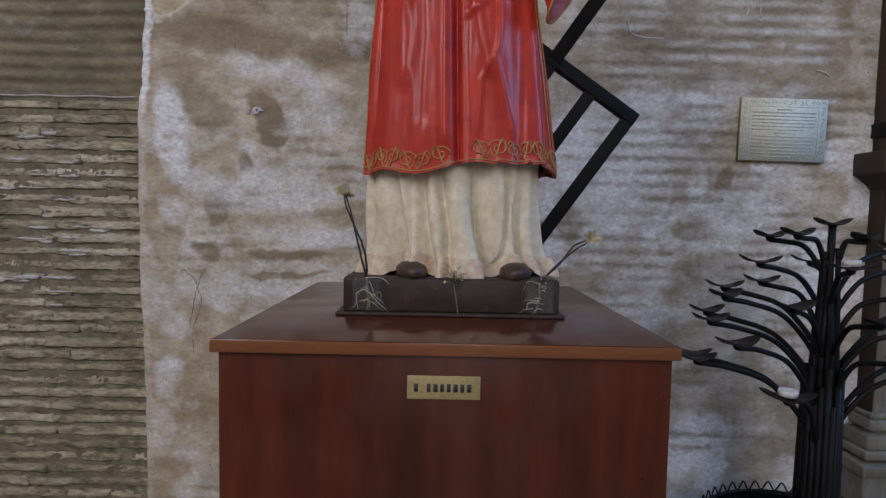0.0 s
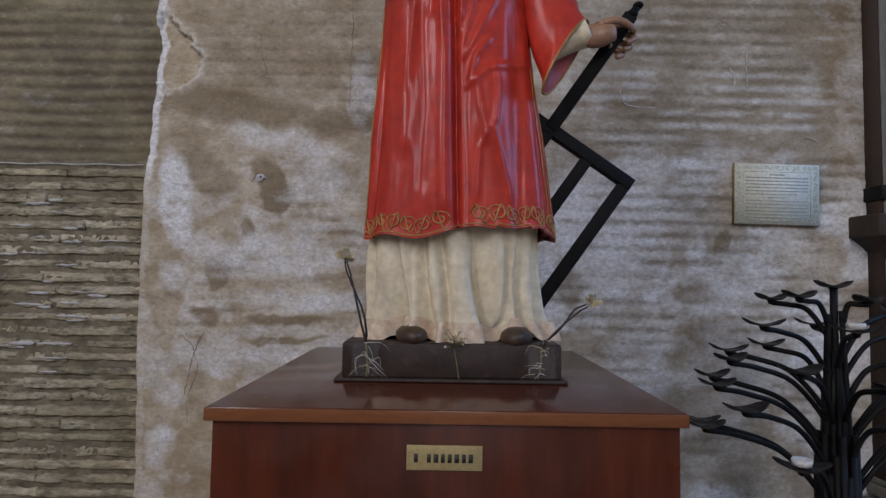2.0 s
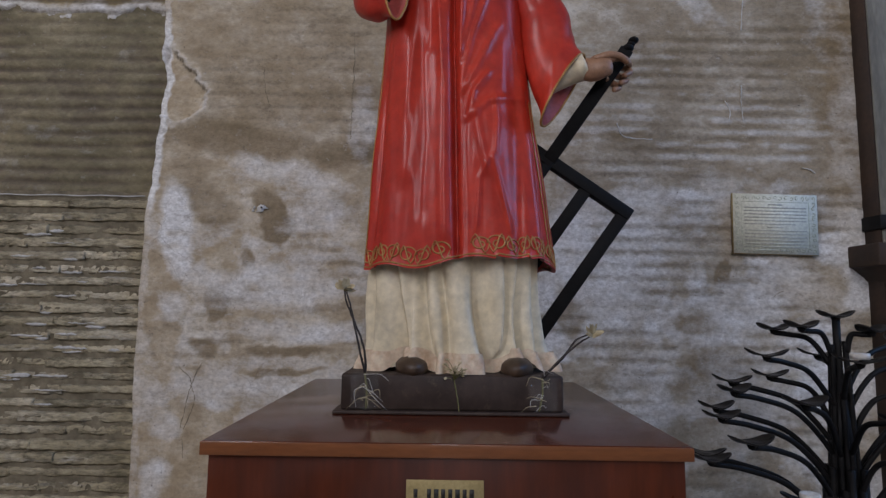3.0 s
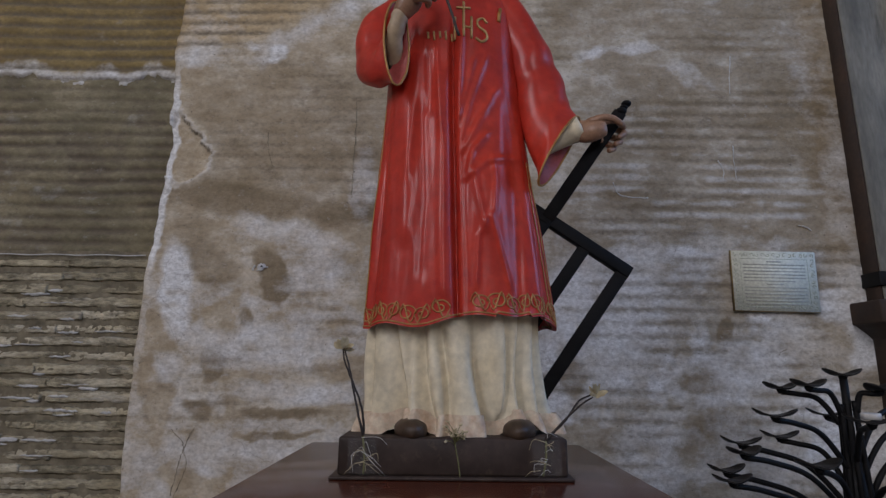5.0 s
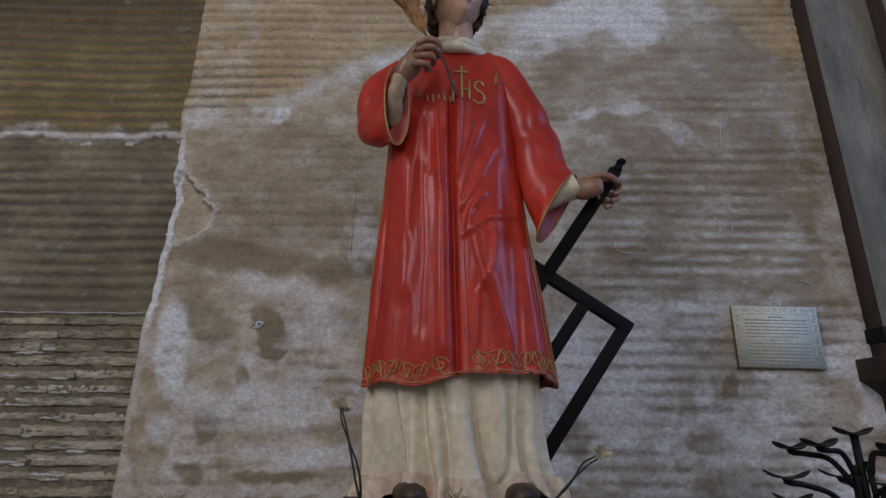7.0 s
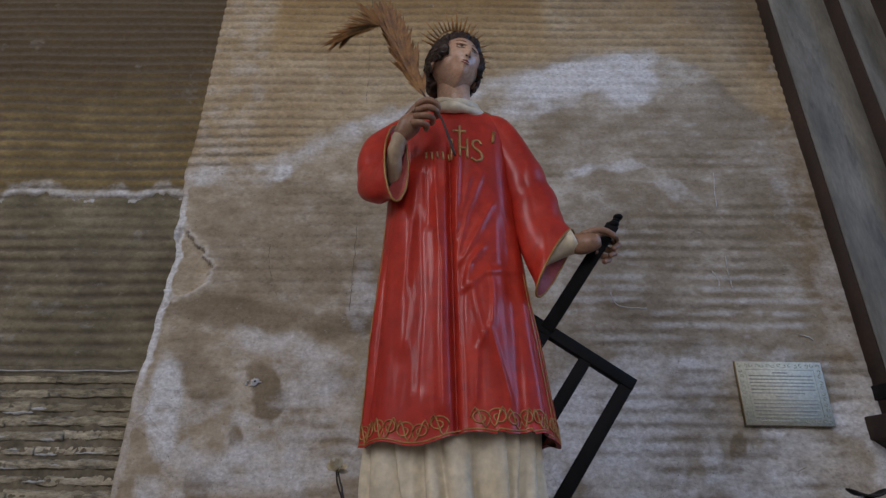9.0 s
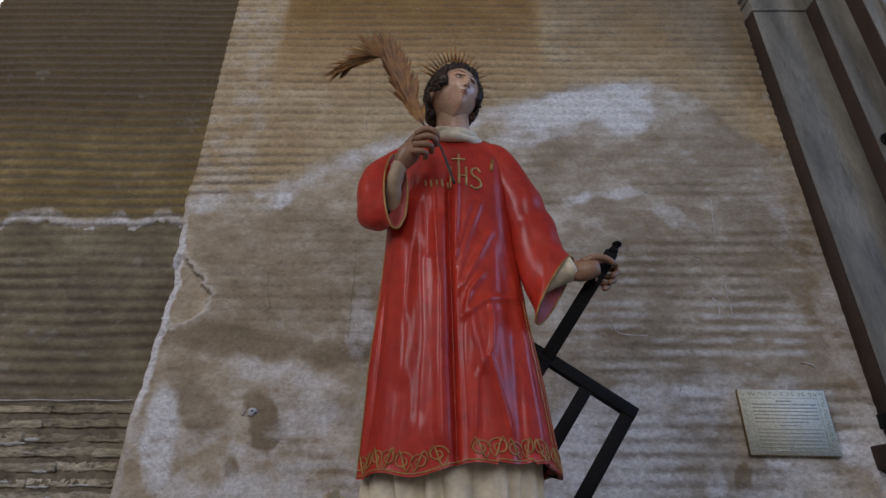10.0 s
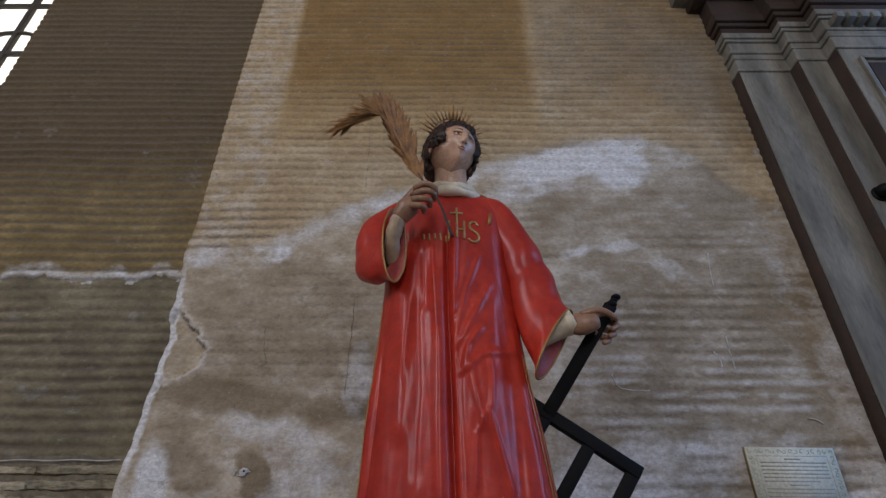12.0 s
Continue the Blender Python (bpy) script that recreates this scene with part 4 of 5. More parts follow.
stroke([(MX - 0.036, MZ + 0.032), (MX - 0.036, MZ - 0.030)])
stroke([(MX - 0.014, MZ + 0.082), (MX - 0.014, MZ + 0.02), (MX - 0.014, MZ - 0.028)])
stroke([(MX - 0.033, MZ + 0.062), (MX + 0.004, MZ + 0.062)])
stroke([(MX - 0.014, MZ + 0.002), (MX + 0.006, MZ + 0.002)])
stroke([(MX + 0.006, MZ + 0.034), (MX + 0.006, MZ - 0.030)])
stroke([(MX + 0.046, MZ + 0.022), (MX + 0.036, MZ + 0.034), (MX + 0.022, MZ + 0.026), (MX + 0.024, MZ + 0.008), (MX + 0.042, MZ - 0.006), (MX + 0.046, MZ - 0.024), (MX + 0.032, MZ - 0.036), (MX + 0.016, MZ - 0.028)])
for k in range(5):
    stroke([(MX - 0.105 + 0.015 * k, MZ - 0.012), (MX - 0.103 + 0.015 * k, MZ - 0.030 - 0.006 * (k % 2))], 0.003)
statue.tube([chest(x, z) for x, z in ((MX + 0.083, MZ + 0.078), (MX + 0.080, MZ + 0.055), (MX + 0.078, MZ + 0.035))], 0.005, GOLD, 6)


# sleeves: lofts of tilted oval rings (centre, half axis, half axis) with a gilded edge and a lining
def sleeve(rings, edge_mat, phase):
    rows3 = [curve([r[k] for r in rings], 9) for k in range(3)]
    n = len(rows3[0])
    loft = []
    for i in range(n):
        p, u, w = (Vector(rows3[k][i]) for k in range(3))
        t = i / (n - 1)
        row = []
        for k in range(48):
            q = 2 * math.pi * k / 48
            crease = 1 + 0.030 * math.sin(3 * q + 8 * t + phase) * math.sin(9 * t + q) + 0.05 * math.exp(-((t - 0.40) / 0.035) ** 2) - 0.06 * math.exp(-((t - 0.47) / 0.03) ** 2)
            crease += 0.018 * math.sin(26 * t + 1.5 * math.sin(2 * q)) * float(smooth01(t, 0.45, 0.6)) * float(1 - smooth01(t, 0.8, 0.95)) + 0.02 * noise.noise(Vector((4 * math.cos(q), 4 * math.sin(q), 6 * t + phase)))
            row.append(tuple(p + (u * math.cos(q) + w * math.sin(q)) * crease))
        loft.append(row)
    statue.grid(loft, RED, True)
    last = np.array(loft[-1])
    mid = last.mean(0)
    back = np.array(loft[-5]).mean(0)
    deep = np.array(loft[-12]).mean(0)
    statue.tube([tuple(q) for q in last] + [tuple(last[0])], 0.0032, edge_mat, 6, caps=False)
    statue.grid([[tuple(q) for q in last], [tuple(mid + (q - mid) * 0.95) for q in last], [tuple(back + (q - mid) * 0.80) for q in last], [tuple(deep + (q - mid) * 0.30) for q in last]], RED_INNER, True)


def half(p, q):
    return tuple((np.array(p) - np.array(q)) / 2)


sleeve([((-0.070, 1.368, 2.285), (-0.030, 0, 0.030), (0, 0.050, 0)), ((-0.132, 1.370, 2.253), (-0.040, 0, 0.022), (0, 0.055, 0)), ((-0.179, 1.362, 2.187), (-0.056, 0, 0.018), (0, 0.060, 0)), ((-0.192, 1.330, 2.078), (-0.046, 0.01, -0.020), (0.010, 0.052, -0.012)),
        ((-0.165, 1.290, 2.045), (-0.024, 0.01, -0.052), (0.022, 0.040, 0)), ((-0.138, 1.258, 2.061), (-0.008, 0.005, -0.075), (0.028, 0.026, 0)), ((-0.124, 1.238, 2.080), half((-0.124, 1.235, 1.968), (-0.130, 1.242, 2.201)), (0.030, 0.016, 0.0))], GOLD, 0.0)
sleeve([((0.085, 1.368, 2.285), (0.030, 0, 0.034), (0, 0.050, 0)), ((0.149, 1.370, 2.266), (0.042, 0, 0.030), (0, 0.055, 0)), ((0.209, 1.365, 2.147), (0.052, 0, 0.028), (0, 0.060, 0)), ((0.242, 1.352, 2.025), (0.060, 0, 0.040), (0.004, 0.058, 0)),
        ((0.260, 1.335, 1.933), (0.058, 0, 0.062), (0.008, 0.054, 0)), ((0.274, 1.315, 1.868), (0.046, 0, 0.078), (0.014, 0.048, 0)), ((0.286, 1.300, 1.822), half((0.341, 1.305, 1.918), (0.233, 1.295, 1.732)), (0.022, 0.042, 0.0))], GOLD, 2.0)

# tight cream under-sleeves, the raised one browned for its shade
statue.tube(curve([(-0.128, 1.290, 2.042), (-0.131, 1.245, 2.088), (-0.120, 1.225, 2.132), (-0.109, 1.220, 2.158)], 4), [0.0225 - 0.0012 * (k % 3) for k in range(13)], SHADED_CREAM, 18)
statue.tube(curve([(0.243, 1.320, 1.844), (0.302, 1.310, 1.869), (0.341, 1.300, 1.884)], 5), [0.030] * 7 + [0.031, 0.033, 0.032, 0.031], CREAM, 18)


def finger(points, r, mat):
    pts = curve(points, 4)
    statue.tube(pts, [r * (1 - 0.25 * k / (len(pts) - 1)) for k in range(len(pts))], mat, 8)
    statue.ball(pts[-1], (r * 0.76,) * 3, mat, u=8, v=6)


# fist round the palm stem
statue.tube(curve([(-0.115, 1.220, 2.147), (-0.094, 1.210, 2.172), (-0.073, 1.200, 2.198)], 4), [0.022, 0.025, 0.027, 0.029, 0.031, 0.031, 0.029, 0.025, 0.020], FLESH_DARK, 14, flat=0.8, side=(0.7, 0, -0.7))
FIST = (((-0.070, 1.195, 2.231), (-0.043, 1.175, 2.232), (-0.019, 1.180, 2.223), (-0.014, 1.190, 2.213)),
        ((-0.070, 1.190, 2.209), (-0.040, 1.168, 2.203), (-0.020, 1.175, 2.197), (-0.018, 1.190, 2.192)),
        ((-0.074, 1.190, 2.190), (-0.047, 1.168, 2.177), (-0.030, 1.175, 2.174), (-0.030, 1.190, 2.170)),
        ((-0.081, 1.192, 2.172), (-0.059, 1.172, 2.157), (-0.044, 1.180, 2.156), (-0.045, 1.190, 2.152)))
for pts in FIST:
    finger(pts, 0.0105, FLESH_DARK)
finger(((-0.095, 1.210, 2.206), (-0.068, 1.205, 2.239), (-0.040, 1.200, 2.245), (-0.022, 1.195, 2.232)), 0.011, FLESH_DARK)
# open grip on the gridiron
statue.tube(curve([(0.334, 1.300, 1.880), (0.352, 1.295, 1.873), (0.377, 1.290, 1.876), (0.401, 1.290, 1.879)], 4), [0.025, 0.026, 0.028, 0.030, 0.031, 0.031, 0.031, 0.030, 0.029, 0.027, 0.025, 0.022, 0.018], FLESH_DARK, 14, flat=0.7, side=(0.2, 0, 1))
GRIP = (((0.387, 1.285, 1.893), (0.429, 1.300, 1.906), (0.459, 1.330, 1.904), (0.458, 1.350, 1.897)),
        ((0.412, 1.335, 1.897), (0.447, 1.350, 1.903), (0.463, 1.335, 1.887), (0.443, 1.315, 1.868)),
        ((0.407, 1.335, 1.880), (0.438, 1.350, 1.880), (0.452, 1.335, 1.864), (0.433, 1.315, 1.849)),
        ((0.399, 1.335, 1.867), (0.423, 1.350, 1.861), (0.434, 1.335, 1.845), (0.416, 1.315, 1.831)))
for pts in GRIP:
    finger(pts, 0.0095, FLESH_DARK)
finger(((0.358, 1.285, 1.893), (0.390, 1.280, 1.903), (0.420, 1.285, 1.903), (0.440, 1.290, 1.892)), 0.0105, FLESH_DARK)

# neck, collar and head
HEAD = Vector((0.034, 1.345, 2.489))
TURN = Matrix.Rotation(radians(27), 3, 'Z') @ Matrix.Rotation(radians(9), 3, 'Y') @ Matrix.Rotation(radians(-1), 3, 'X')
statue.tube([(0.030, 1.375, 2.30), (0.031, 1.368, 2.38), (HEAD.x - 0.004, 1.365, HEAD.z - 0.03)], [0.056, 0.050, 0.052], FLESH, 24)


def collar_ring(r, z, puff, seed, tilt):
    pts, rad = [], []
    for k in range(41):
        a = math.pi + 2 * math.pi * k / 40
        pts.append((0.028 + (r + 0.006 * math.sin(3 * a + seed)) * math.sin(a), 1.355 - (r * 0.86) * math.cos(a), z + tilt * math.cos(a) + 0.006 * math.sin(2 * a + seed)))
        rad.append(puff * (1 + 0.22 * math.sin(5 * a + seed)))
    statue.tube(pts, rad, CREAM, 10, caps=False)


collar_ring(0.074, 2.330, 0.014, 0.5, -0.022)
collar_ring(0.084, 2.316, 0.015, 2.1, -0.028)
collar_ring(0.066, 2.343, 0.010, 3.7, -0.014)
statue.tube([on_robe(-1.2 + 2.4 * k / 40, 2.300 + 0.01 * abs(-1.2 + 2.4 * k / 40)) for k in range(41)], 0.0028, GOLD, 6)


def bumps(d, rows):
    return sum(am * math.exp(-((d.x - x) / wx) ** 2 - ((d.z - z) / wz) ** 2) for x, z, wx, wz, am in rows) if d.y < 0 else 0.0


FACE = ((0, 0.03, 0.075, 0.17, 0.10), (0, -0.17, 0.095, 0.085, 0.22), (0.10, -0.24, 0.05, 0.05, 0.03), (-0.10, -0.24, 0.05, 0.05, 0.03),
        (0.33, 0.10, 0.17, 0.10, -0.10), (-0.33, 0.10, 0.17, 0.10, -0.10), (0.3, 0.27, 0.24, 0.06, 0.022), (-0.3, 0.27, 0.24, 0.06, 0.022),
        (0, -0.39, 0.20, 0.05, 0.024), (0, -0.48, 0.15, 0.045, 0.022), (0, -0.56, 0.16, 0.035, -0.022), (0, -0.68, 0.34, 0.13, 0.040), (0.48, -0.25, 0.2, 0.2, 0.02), (-0.48, -0.25, 0.2, 0.2, 0.02))


def skull(d):
    jaw = 1 - 0.20 * max(0, -d.z - 0.1) * min(1, abs(d.x) * 2.2)
    return jaw * (1 + bumps(d, FACE))


RAD = (0.072, 0.090, 0.101)
statue.ball(HEAD, RAD, FLESH, TURN, 64, 48, skull)


def on_face(x, z, out=1.0):
    d = Vector((x, -math.sqrt(max(0.01, 1 - x * x - z * z)), z))
    k = skull(d) * out
    return tuple(HEAD + TURN @ Vector((d.x * RAD[0] * k, d.y * RAD[1] * k, d.z * RAD[2] * k)))


for sx in (-1, 1):
    c = on_face(sx * 0.33, 0.10, 1.0)
    statue.ball(c, (0.0118, 0.0055, 0.0048), EYE_WHITE, TURN, 12, 8)
    statue.ball(tuple(Vector(on_face(sx * 0.33 + 0.02, 0.115, 1.045))), (0.0040, 0.003, 0.0040), SHOE, TURN, 10, 8)
    statue.tube([on_face(sx * 0.33 + 0.19 * u, 0.145 + 0.045 * (1 - u * u), 1.035) for u in np.linspace(-1, 1, 9)], 0.0020, FLESH, 6)
    statue.tube([on_face(sx * 0.33 + 0.17 * u, 0.060 - 0.02 * (1 - u * u), 1.03) for u in np.linspace(-1, 1, 9)], 0.0015, FLESH, 6)
    statue.tube([on_face(sx * (0.14 + 0.40 * u), 0.27 + 0.06 * math.sin(u * 2.4), 1.006) for u in np.linspace(0, 1, 9)], [0.0010, 0.0014, 0.0016, 0.0016, 0.0015, 0.0014, 0.0012, 0.001, 0.0007], FLESH_DARK, 6)
    statue.ball(tuple(HEAD + TURN @ Vector((sx * 0.073, 0.002, -0.018))), (0.008, 0.014, 0.024), FLESH, TURN, 10, 8)
    statue.ball(on_face(sx * 0.070, -0.262, 1.0), (0.0035, 0.003, 0.0025), SHOE, TURN, 8, 6)
for z0, r in ((-0.405, 0.0017), (-0.450, 0.0021)):
    statue.tube([on_face(0.17 * u, z0 + 0.012 * (1 - u * u) * (1 if z0 > -0.43 else -1), 1.004) for u in np.linspace(-1, 1, 11)],
                [r * (0.35 + 0.65 * (1 - abs(u) ** 2)) for u in np.linspace(-1, 1, 11)], LIP, 6)


def curls(d):
    face = d.y < 0 and abs(d.x) < 0.68 + 0.05 * math.sin(9 * d.z) and d.z < 0.56 - 0.30 * d.x * d.x + 0.04 * math.sin(14 * d.x)
    face = face or (d.z < -0.30 and d.y < 0.20)
    low = d.z < (-0.75 if d.y > 0.10 else -0.58)
    wave = 0.045 * math.sin(17 * d.x + 5 * math.sin(11 * d.z)) * math.sin(15 * d.z + 4 * math.sin(9 * d.y)) + 0.03 * math.sin(30 * d.z + 7 * d.x)
    return 0.60 if face or low else 1.16 + 0.05 * abs(d.x) + 1.3 * wave


statue.ball((HEAD + TURN @ Vector((0, 0.008, 0.004))), RAD, HAIR, TURN, 110, 72, curls)
rng = random.Random(4)
for k in range(70):
    az, el = rng.uniform(1.15, 2 * math.pi - 1.15), rng.uniform(-0.6, 0.95)
    d = Vector((math.cos(el) * math.sin(az), -math.cos(el) * math.cos(az), math.sin(el)))
    c = HEAD + TURN @ Vector((d.x * RAD[0] * 1.14, d.y * RAD[1] * 1.14 + 0.008, d.z * RAD[2] * 1.14 + 0.004))
    s = rng.uniform(0.010, 0.016)
    u1, u2 = d.orthogonal().normalized(), d.cross(d.orthogonal()).normalized()
    statue.tube([c + TURN @ ((u1 * math.cos(q) + u2 * math.sin(q)) * s * (1 - q / 11) + d * q * 0.0008) for q in np.linspace(0, 7.5, 16)], [0.005] * 12 + [0.0045, 0.004, 0.003, 0.002], HAIR, 6)

tagged(new("saint_statue", statue.mesh("saint_statue")), "painted wooden saint statue in glossy red vestment over cream robe", "statue")

# rayed halo on the back of the head
HALO_TURN = TURN @ Matrix.Rotation(radians(20), 3, 'X')
halo = thing("halo", label="gilded metal halo of thin rays behind the statue's head", category="halo")
hc = HEAD + HALO_TURN @ Vector((0, 0.040, 0.064))
ring = [tuple(hc + HALO_TURN @ Vector((0.074 * math.sin(a), 0, 0.084 * math.cos(a)))) for a in np.linspace(0, 2 * math.pi, 49)]
part("ring", Geo().tube(ring, 0.003, GOLD, 6, caps=False), halo)
for k in range(23):
    a = -1.6 + 3.2 * k / 22
    d = Vector((math.sin(a), 0, math.cos(a)))
    p = hc + HALO_TURN @ Vector((0.074 * d.x, 0, 0.084 * d.z))
    ln = 0.060 if k % 2 else 0.046
    part("ray", Geo().tube([p, p + HALO_TURN @ (d * ln * 0.5), p + HALO_TURN @ (d * ln)], [0.0050, 0.0038, 0.0010], GOLD, 5, flat=0.5), halo)

# dried palm frond in the fist
palm = thing("palm_frond", label="dried brown martyr's palm frond held upright", category="palm frond")
spine = curve([(0.029, 1.155, 2.047), (-0.006, 1.170, 2.170), (-0.041, 1.185, 2.237), (-0.088, 1.190, 2.328), (-0.125, 1.190, 2.419), (-0.163, 1.185, 2.493), (-0.197, 1.170, 2.486), (-0.240, 1.150, 2.449), (-0.285, 1.140, 2.406)], 8)
part("stem", Geo().tube(spine, [0.0035 - 0.0022 * k / len(spine) for k in range(len(spine))], TWIG, 6), palm, "thin woody stem")
rng = random.Random(8)


def leaflet(p, d, length, width, droop):
    g = Geo()
    d = d.normalized()
    s = d.cross(Vector((0, -1, 0.25))).normalized()
    nrm = s.cross(d)
    rows = []
    for k in range(5):
        t = k / 4
        q = p + d * length * t + Vector((0, 0, -droop * t * t))
        w = width * (0.55 + 0.9 * t - 1.4 * t * t) if k < 4 else 0.0005
        rows.append([tuple(q - s * w), tuple(q + nrm * 0.002 * (1 - t)), tuple(q + s * w)])
    g.grid(rows, PALM)
    return g


n = len(spine)
for i in range(18, n - 1):
    p, q = Vector(spine[i]), Vector(spine[i + 1])
    tan = (q - p).normalized()
    side = tan.cross(Vector((0, -1, 0))).normalized()
    late = max(0, (i - 38) / (n - 38))
    for rep in range(5 if i < 40 else 2):
        for sx in (-1, 1):
            spread = rng.uniform(0.06, 0.46) * (1 - 0.30 * late)
            d = tan * (1 if late > 0 else 0.85) + Vector((0.12, 0, 0.25)) * (1 - late) + side * sx * spread + Vector((0, rng.uniform(-0.25, 0.25), 0))
            part("leaflet", leaflet(p.lerp(q, rng.random()), d, rng.uniform(0.075, 0.130) * (1 - 0.58 * late) * (0.55 if i < 22 else 1), rng.uniform(0.006, 0.011) * (1 - 0.2 * late), rng.uniform(0, 0.008)), palm)

# ---- gridiron ----
grid_iron = thing("gridiron", label="black painted wooden gridiron held by its long handle", category="gridiron")
GN = (0.0, -1.0, 0.10)
cross = Vector((0.266, 1.385, 1.669))
tip = Vector((0.452, 1.325, 1.939))
part("handle", Geo().bar(cross, tip, 0.034, 0.020, BLACK_WOOD, GN), grid_iron)
knob = Geo()
kd = (tip - cross).normalized()
for off, r in ((0.004, 0.015), (0.016, 0.011), (0.028, 0.013)):
    knob.ball(tip + kd * off, (r, r, r * 0.7), BLACK_WOOD, u=14, v=8)
part("knob", knob, grid_iron, "turned black finial")
corner = Vector((0.463, 1.400, 1.539))
left_end = Vector((0.221, 1.385, 1.699))
part("crossbar", Geo().bar(left_end, corner + (corner - left_end).normalized() * 0.016, 0.032, 0.022, BLACK_WOOD, GN), grid_iron)
down = (Vector((0.255, 1.420, 1.245)) - Vector((0.461, 1.400, 1.542))).normalized()
part("outer_bar", Geo().bar(corner, corner + down * 0.50, 0.033, 0.020, BLACK_WOOD, GN), grid_iron)
mid = Vector((0.363, 1.393, 1.597))
part("inner_bar", Geo().bar(mid, mid + down * 0.36, 0.032, 0.018, BLACK_WOOD, GN), grid_iron)
part("inner_bar", Geo().bar(cross, cross + down * 0.30, 0.032, 0.018, BLACK_WOOD, GN), grid_iron)

# ---- notice on the wall ----
notice = thing("wall_notice", label="framed paper notice with ornamental border fixed to the wall", category="notice")
ptl, ptr, pbl = (Vector(p) for p in ((1.039, 1.962, 1.717), (1.341, 1.962, 1.713), (1.035, 1.962, 1.500)))
ex, ez = (ptr - ptl).normalized(), (ptl - pbl).normalized()
PW, PH = (ptr - ptl).length, (ptl - pbl).length


def on_notice(u, w, out):
    return pbl + ex * u + ez * w + Vector((0, -out, 0))


def sheet(u0, w0, u1, w1, out, thick, mat):
    a = [on_notice(u, w, o) for o in (out - thick, out) for u, w in ((u0, w0), (u1, w0), (u1, w1), (u0, w1))]
    return Geo().add(a, [(3, 2, 1, 0), (4, 5, 6, 7), (0, 1, 5, 4), (1, 2, 6, 5), (2, 3, 7, 6), (3, 0, 4, 7)], mat)


part("board", sheet(-0.001, -0.002, PW + 0.001, PH + 0.001, -0.001, 0.010, PAPER_EDGE), notice, "ochre backing board")
part("paper", sheet(0, 0, PW, PH, 0.0008, 0.0015, PAPER), notice)
for u0, w0, u1, w1 in ((0.030, 0.028, PW - 0.030, 0.0295), (0.030, PH - 0.0295, PW - 0.030, PH - 0.028), (0.030, 0.028, 0.0315, PH - 0.028), (PW - 0.0315, 0.028, PW - 0.030, PH - 0.028)):
    part("border_rule", sheet(u0, w0, u1, w1, 0.0012, 0.0008, ORNAMENT), notice)
rng = random.Random(3)
for k in range(14):
    w0 = PH - 0.052 - 0.0118 * k
    if k in (6,):
        part("text_line", sheet(0.12, w0, PW - 0.12, w0 + 0.005, 0.0012, 0.0008, PRINT), notice)
        continue
    part("text_line", sheet(0.040, w0, PW - 0.040 - (rng.uniform(0.02, 0.1) if k in (5, 13) else 0), w0 + 0.0048, 0.0012, 0.0008, PRINT), notice)
part("text_line", sheet(0.125, PH - 0.041, PW - 0.125, PH - 0.036, 0.0012, 0.0008, PRINT), notice)


def leaf_curl(u, w, a):
    g = Geo()
    pts = [on_notice(u + 0.008 * (1 - t * 0.7) * math.cos(a + 5 * t), w + 0.008 * (1 - t * 0.7) * math.sin(a + 5 * t), 0.0012) for t in np.linspace(0, 1, 10)]
    return g.tube(pts, 0.0011, ORNAMENT, 4)


border = [(0.014 + (PW - 0.028) * k / 14, w) for k in range(15) for w in (0.014, PH - 0.014)] + [(u, 0.014 + (PH - 0.028) * k / 10) for k in range(1, 10) for u in (0.014, PW - 0.014)]
for k, (u, w) in enumerate(border):
    part("border_curl", leaf_curl(u, w, k * 1.7), notice)

# ---- votive candle stand ----
stand = thing("candle_stand", label="black wrought-iron votive candle stand with curved branches", category="candle stand")
SX, SY = 1.036, 1.47
# pan centres
TIPS = [(1.036, 1.470, 1.283), (0.901, 1.520, 1.247), (0.932, 1.450, 1.256), (0.809, 1.400, 1.185), (1.057, 1.580, 1.176), (0.908, 1.560, 1.119), (0.772, 1.500, 1.109),
        (0.735, 1.420, 1.095), (0.816, 1.270, 1.089), (0.727, 1.500, 1.041), (0.705, 1.430, 1.029), (0.696, 1.280, 1.000), (0.679, 1.470, 0.929), (0.665, 1.410, 0.929), (0.770, 1.200, 0.897),
        (1.088, 1.420, 1.248), (0.967, 1.300, 1.180), (1.265, 1.550, 1.221), (1.259, 1.500, 1.173), (1.222, 1.450, 1.102), (1.362, 1.520, 1.055), (1.276, 1.420, 1.018), (1.023, 1.270, 1.055), (1.384, 1.500, 0.941), (1.347, 1.440, 0.910), (1.107, 1.300, 0.958)]


def drip_pan(c, big, turn):
    g = Geo()
    rows = []
    for i in range(7):
        r = i / 6
        ring = []
        for k in range(24):
            a = 2 * math.pi * k / 24
            lobes = 1 + 0.22 * math.cos(2 * a) + 0.06 * math.cos(4 * a)
            lift = 0.010 * r ** 4 * (0.5 + 1.1 * max(0, math.cos(2 * a))) - 0.006 * max(0, -math.cos(2 * a)) * r * r
            u, w = 0.039 * big * r * lobes * math.cos(a), 0.031 * big * r * lobes * math.sin(a)
            ring.append((c[0] + u * math.cos(turn) - w * math.sin(turn), c[1] + u * math.sin(turn) + w * math.cos(turn), c[2] + lift))
        rows.append(ring)
    g.grid(rows, PAN_IRON, True)
    g.grid([[(x, y, z - 0.0035) for x, y, z in r] for r in rows[::-1]], PAN_IRON, True)
    g.grid([rows[-1], [(x, y, z - 0.0035) for x, y, z in rows[-1]]], PAN_IRON, True)
    g.tube([(c[0], c[1], c[2] - 0.016), (c[0], c[1], c[2] - 0.002)], [0.007, 0.013], IRON, 10)
    return g


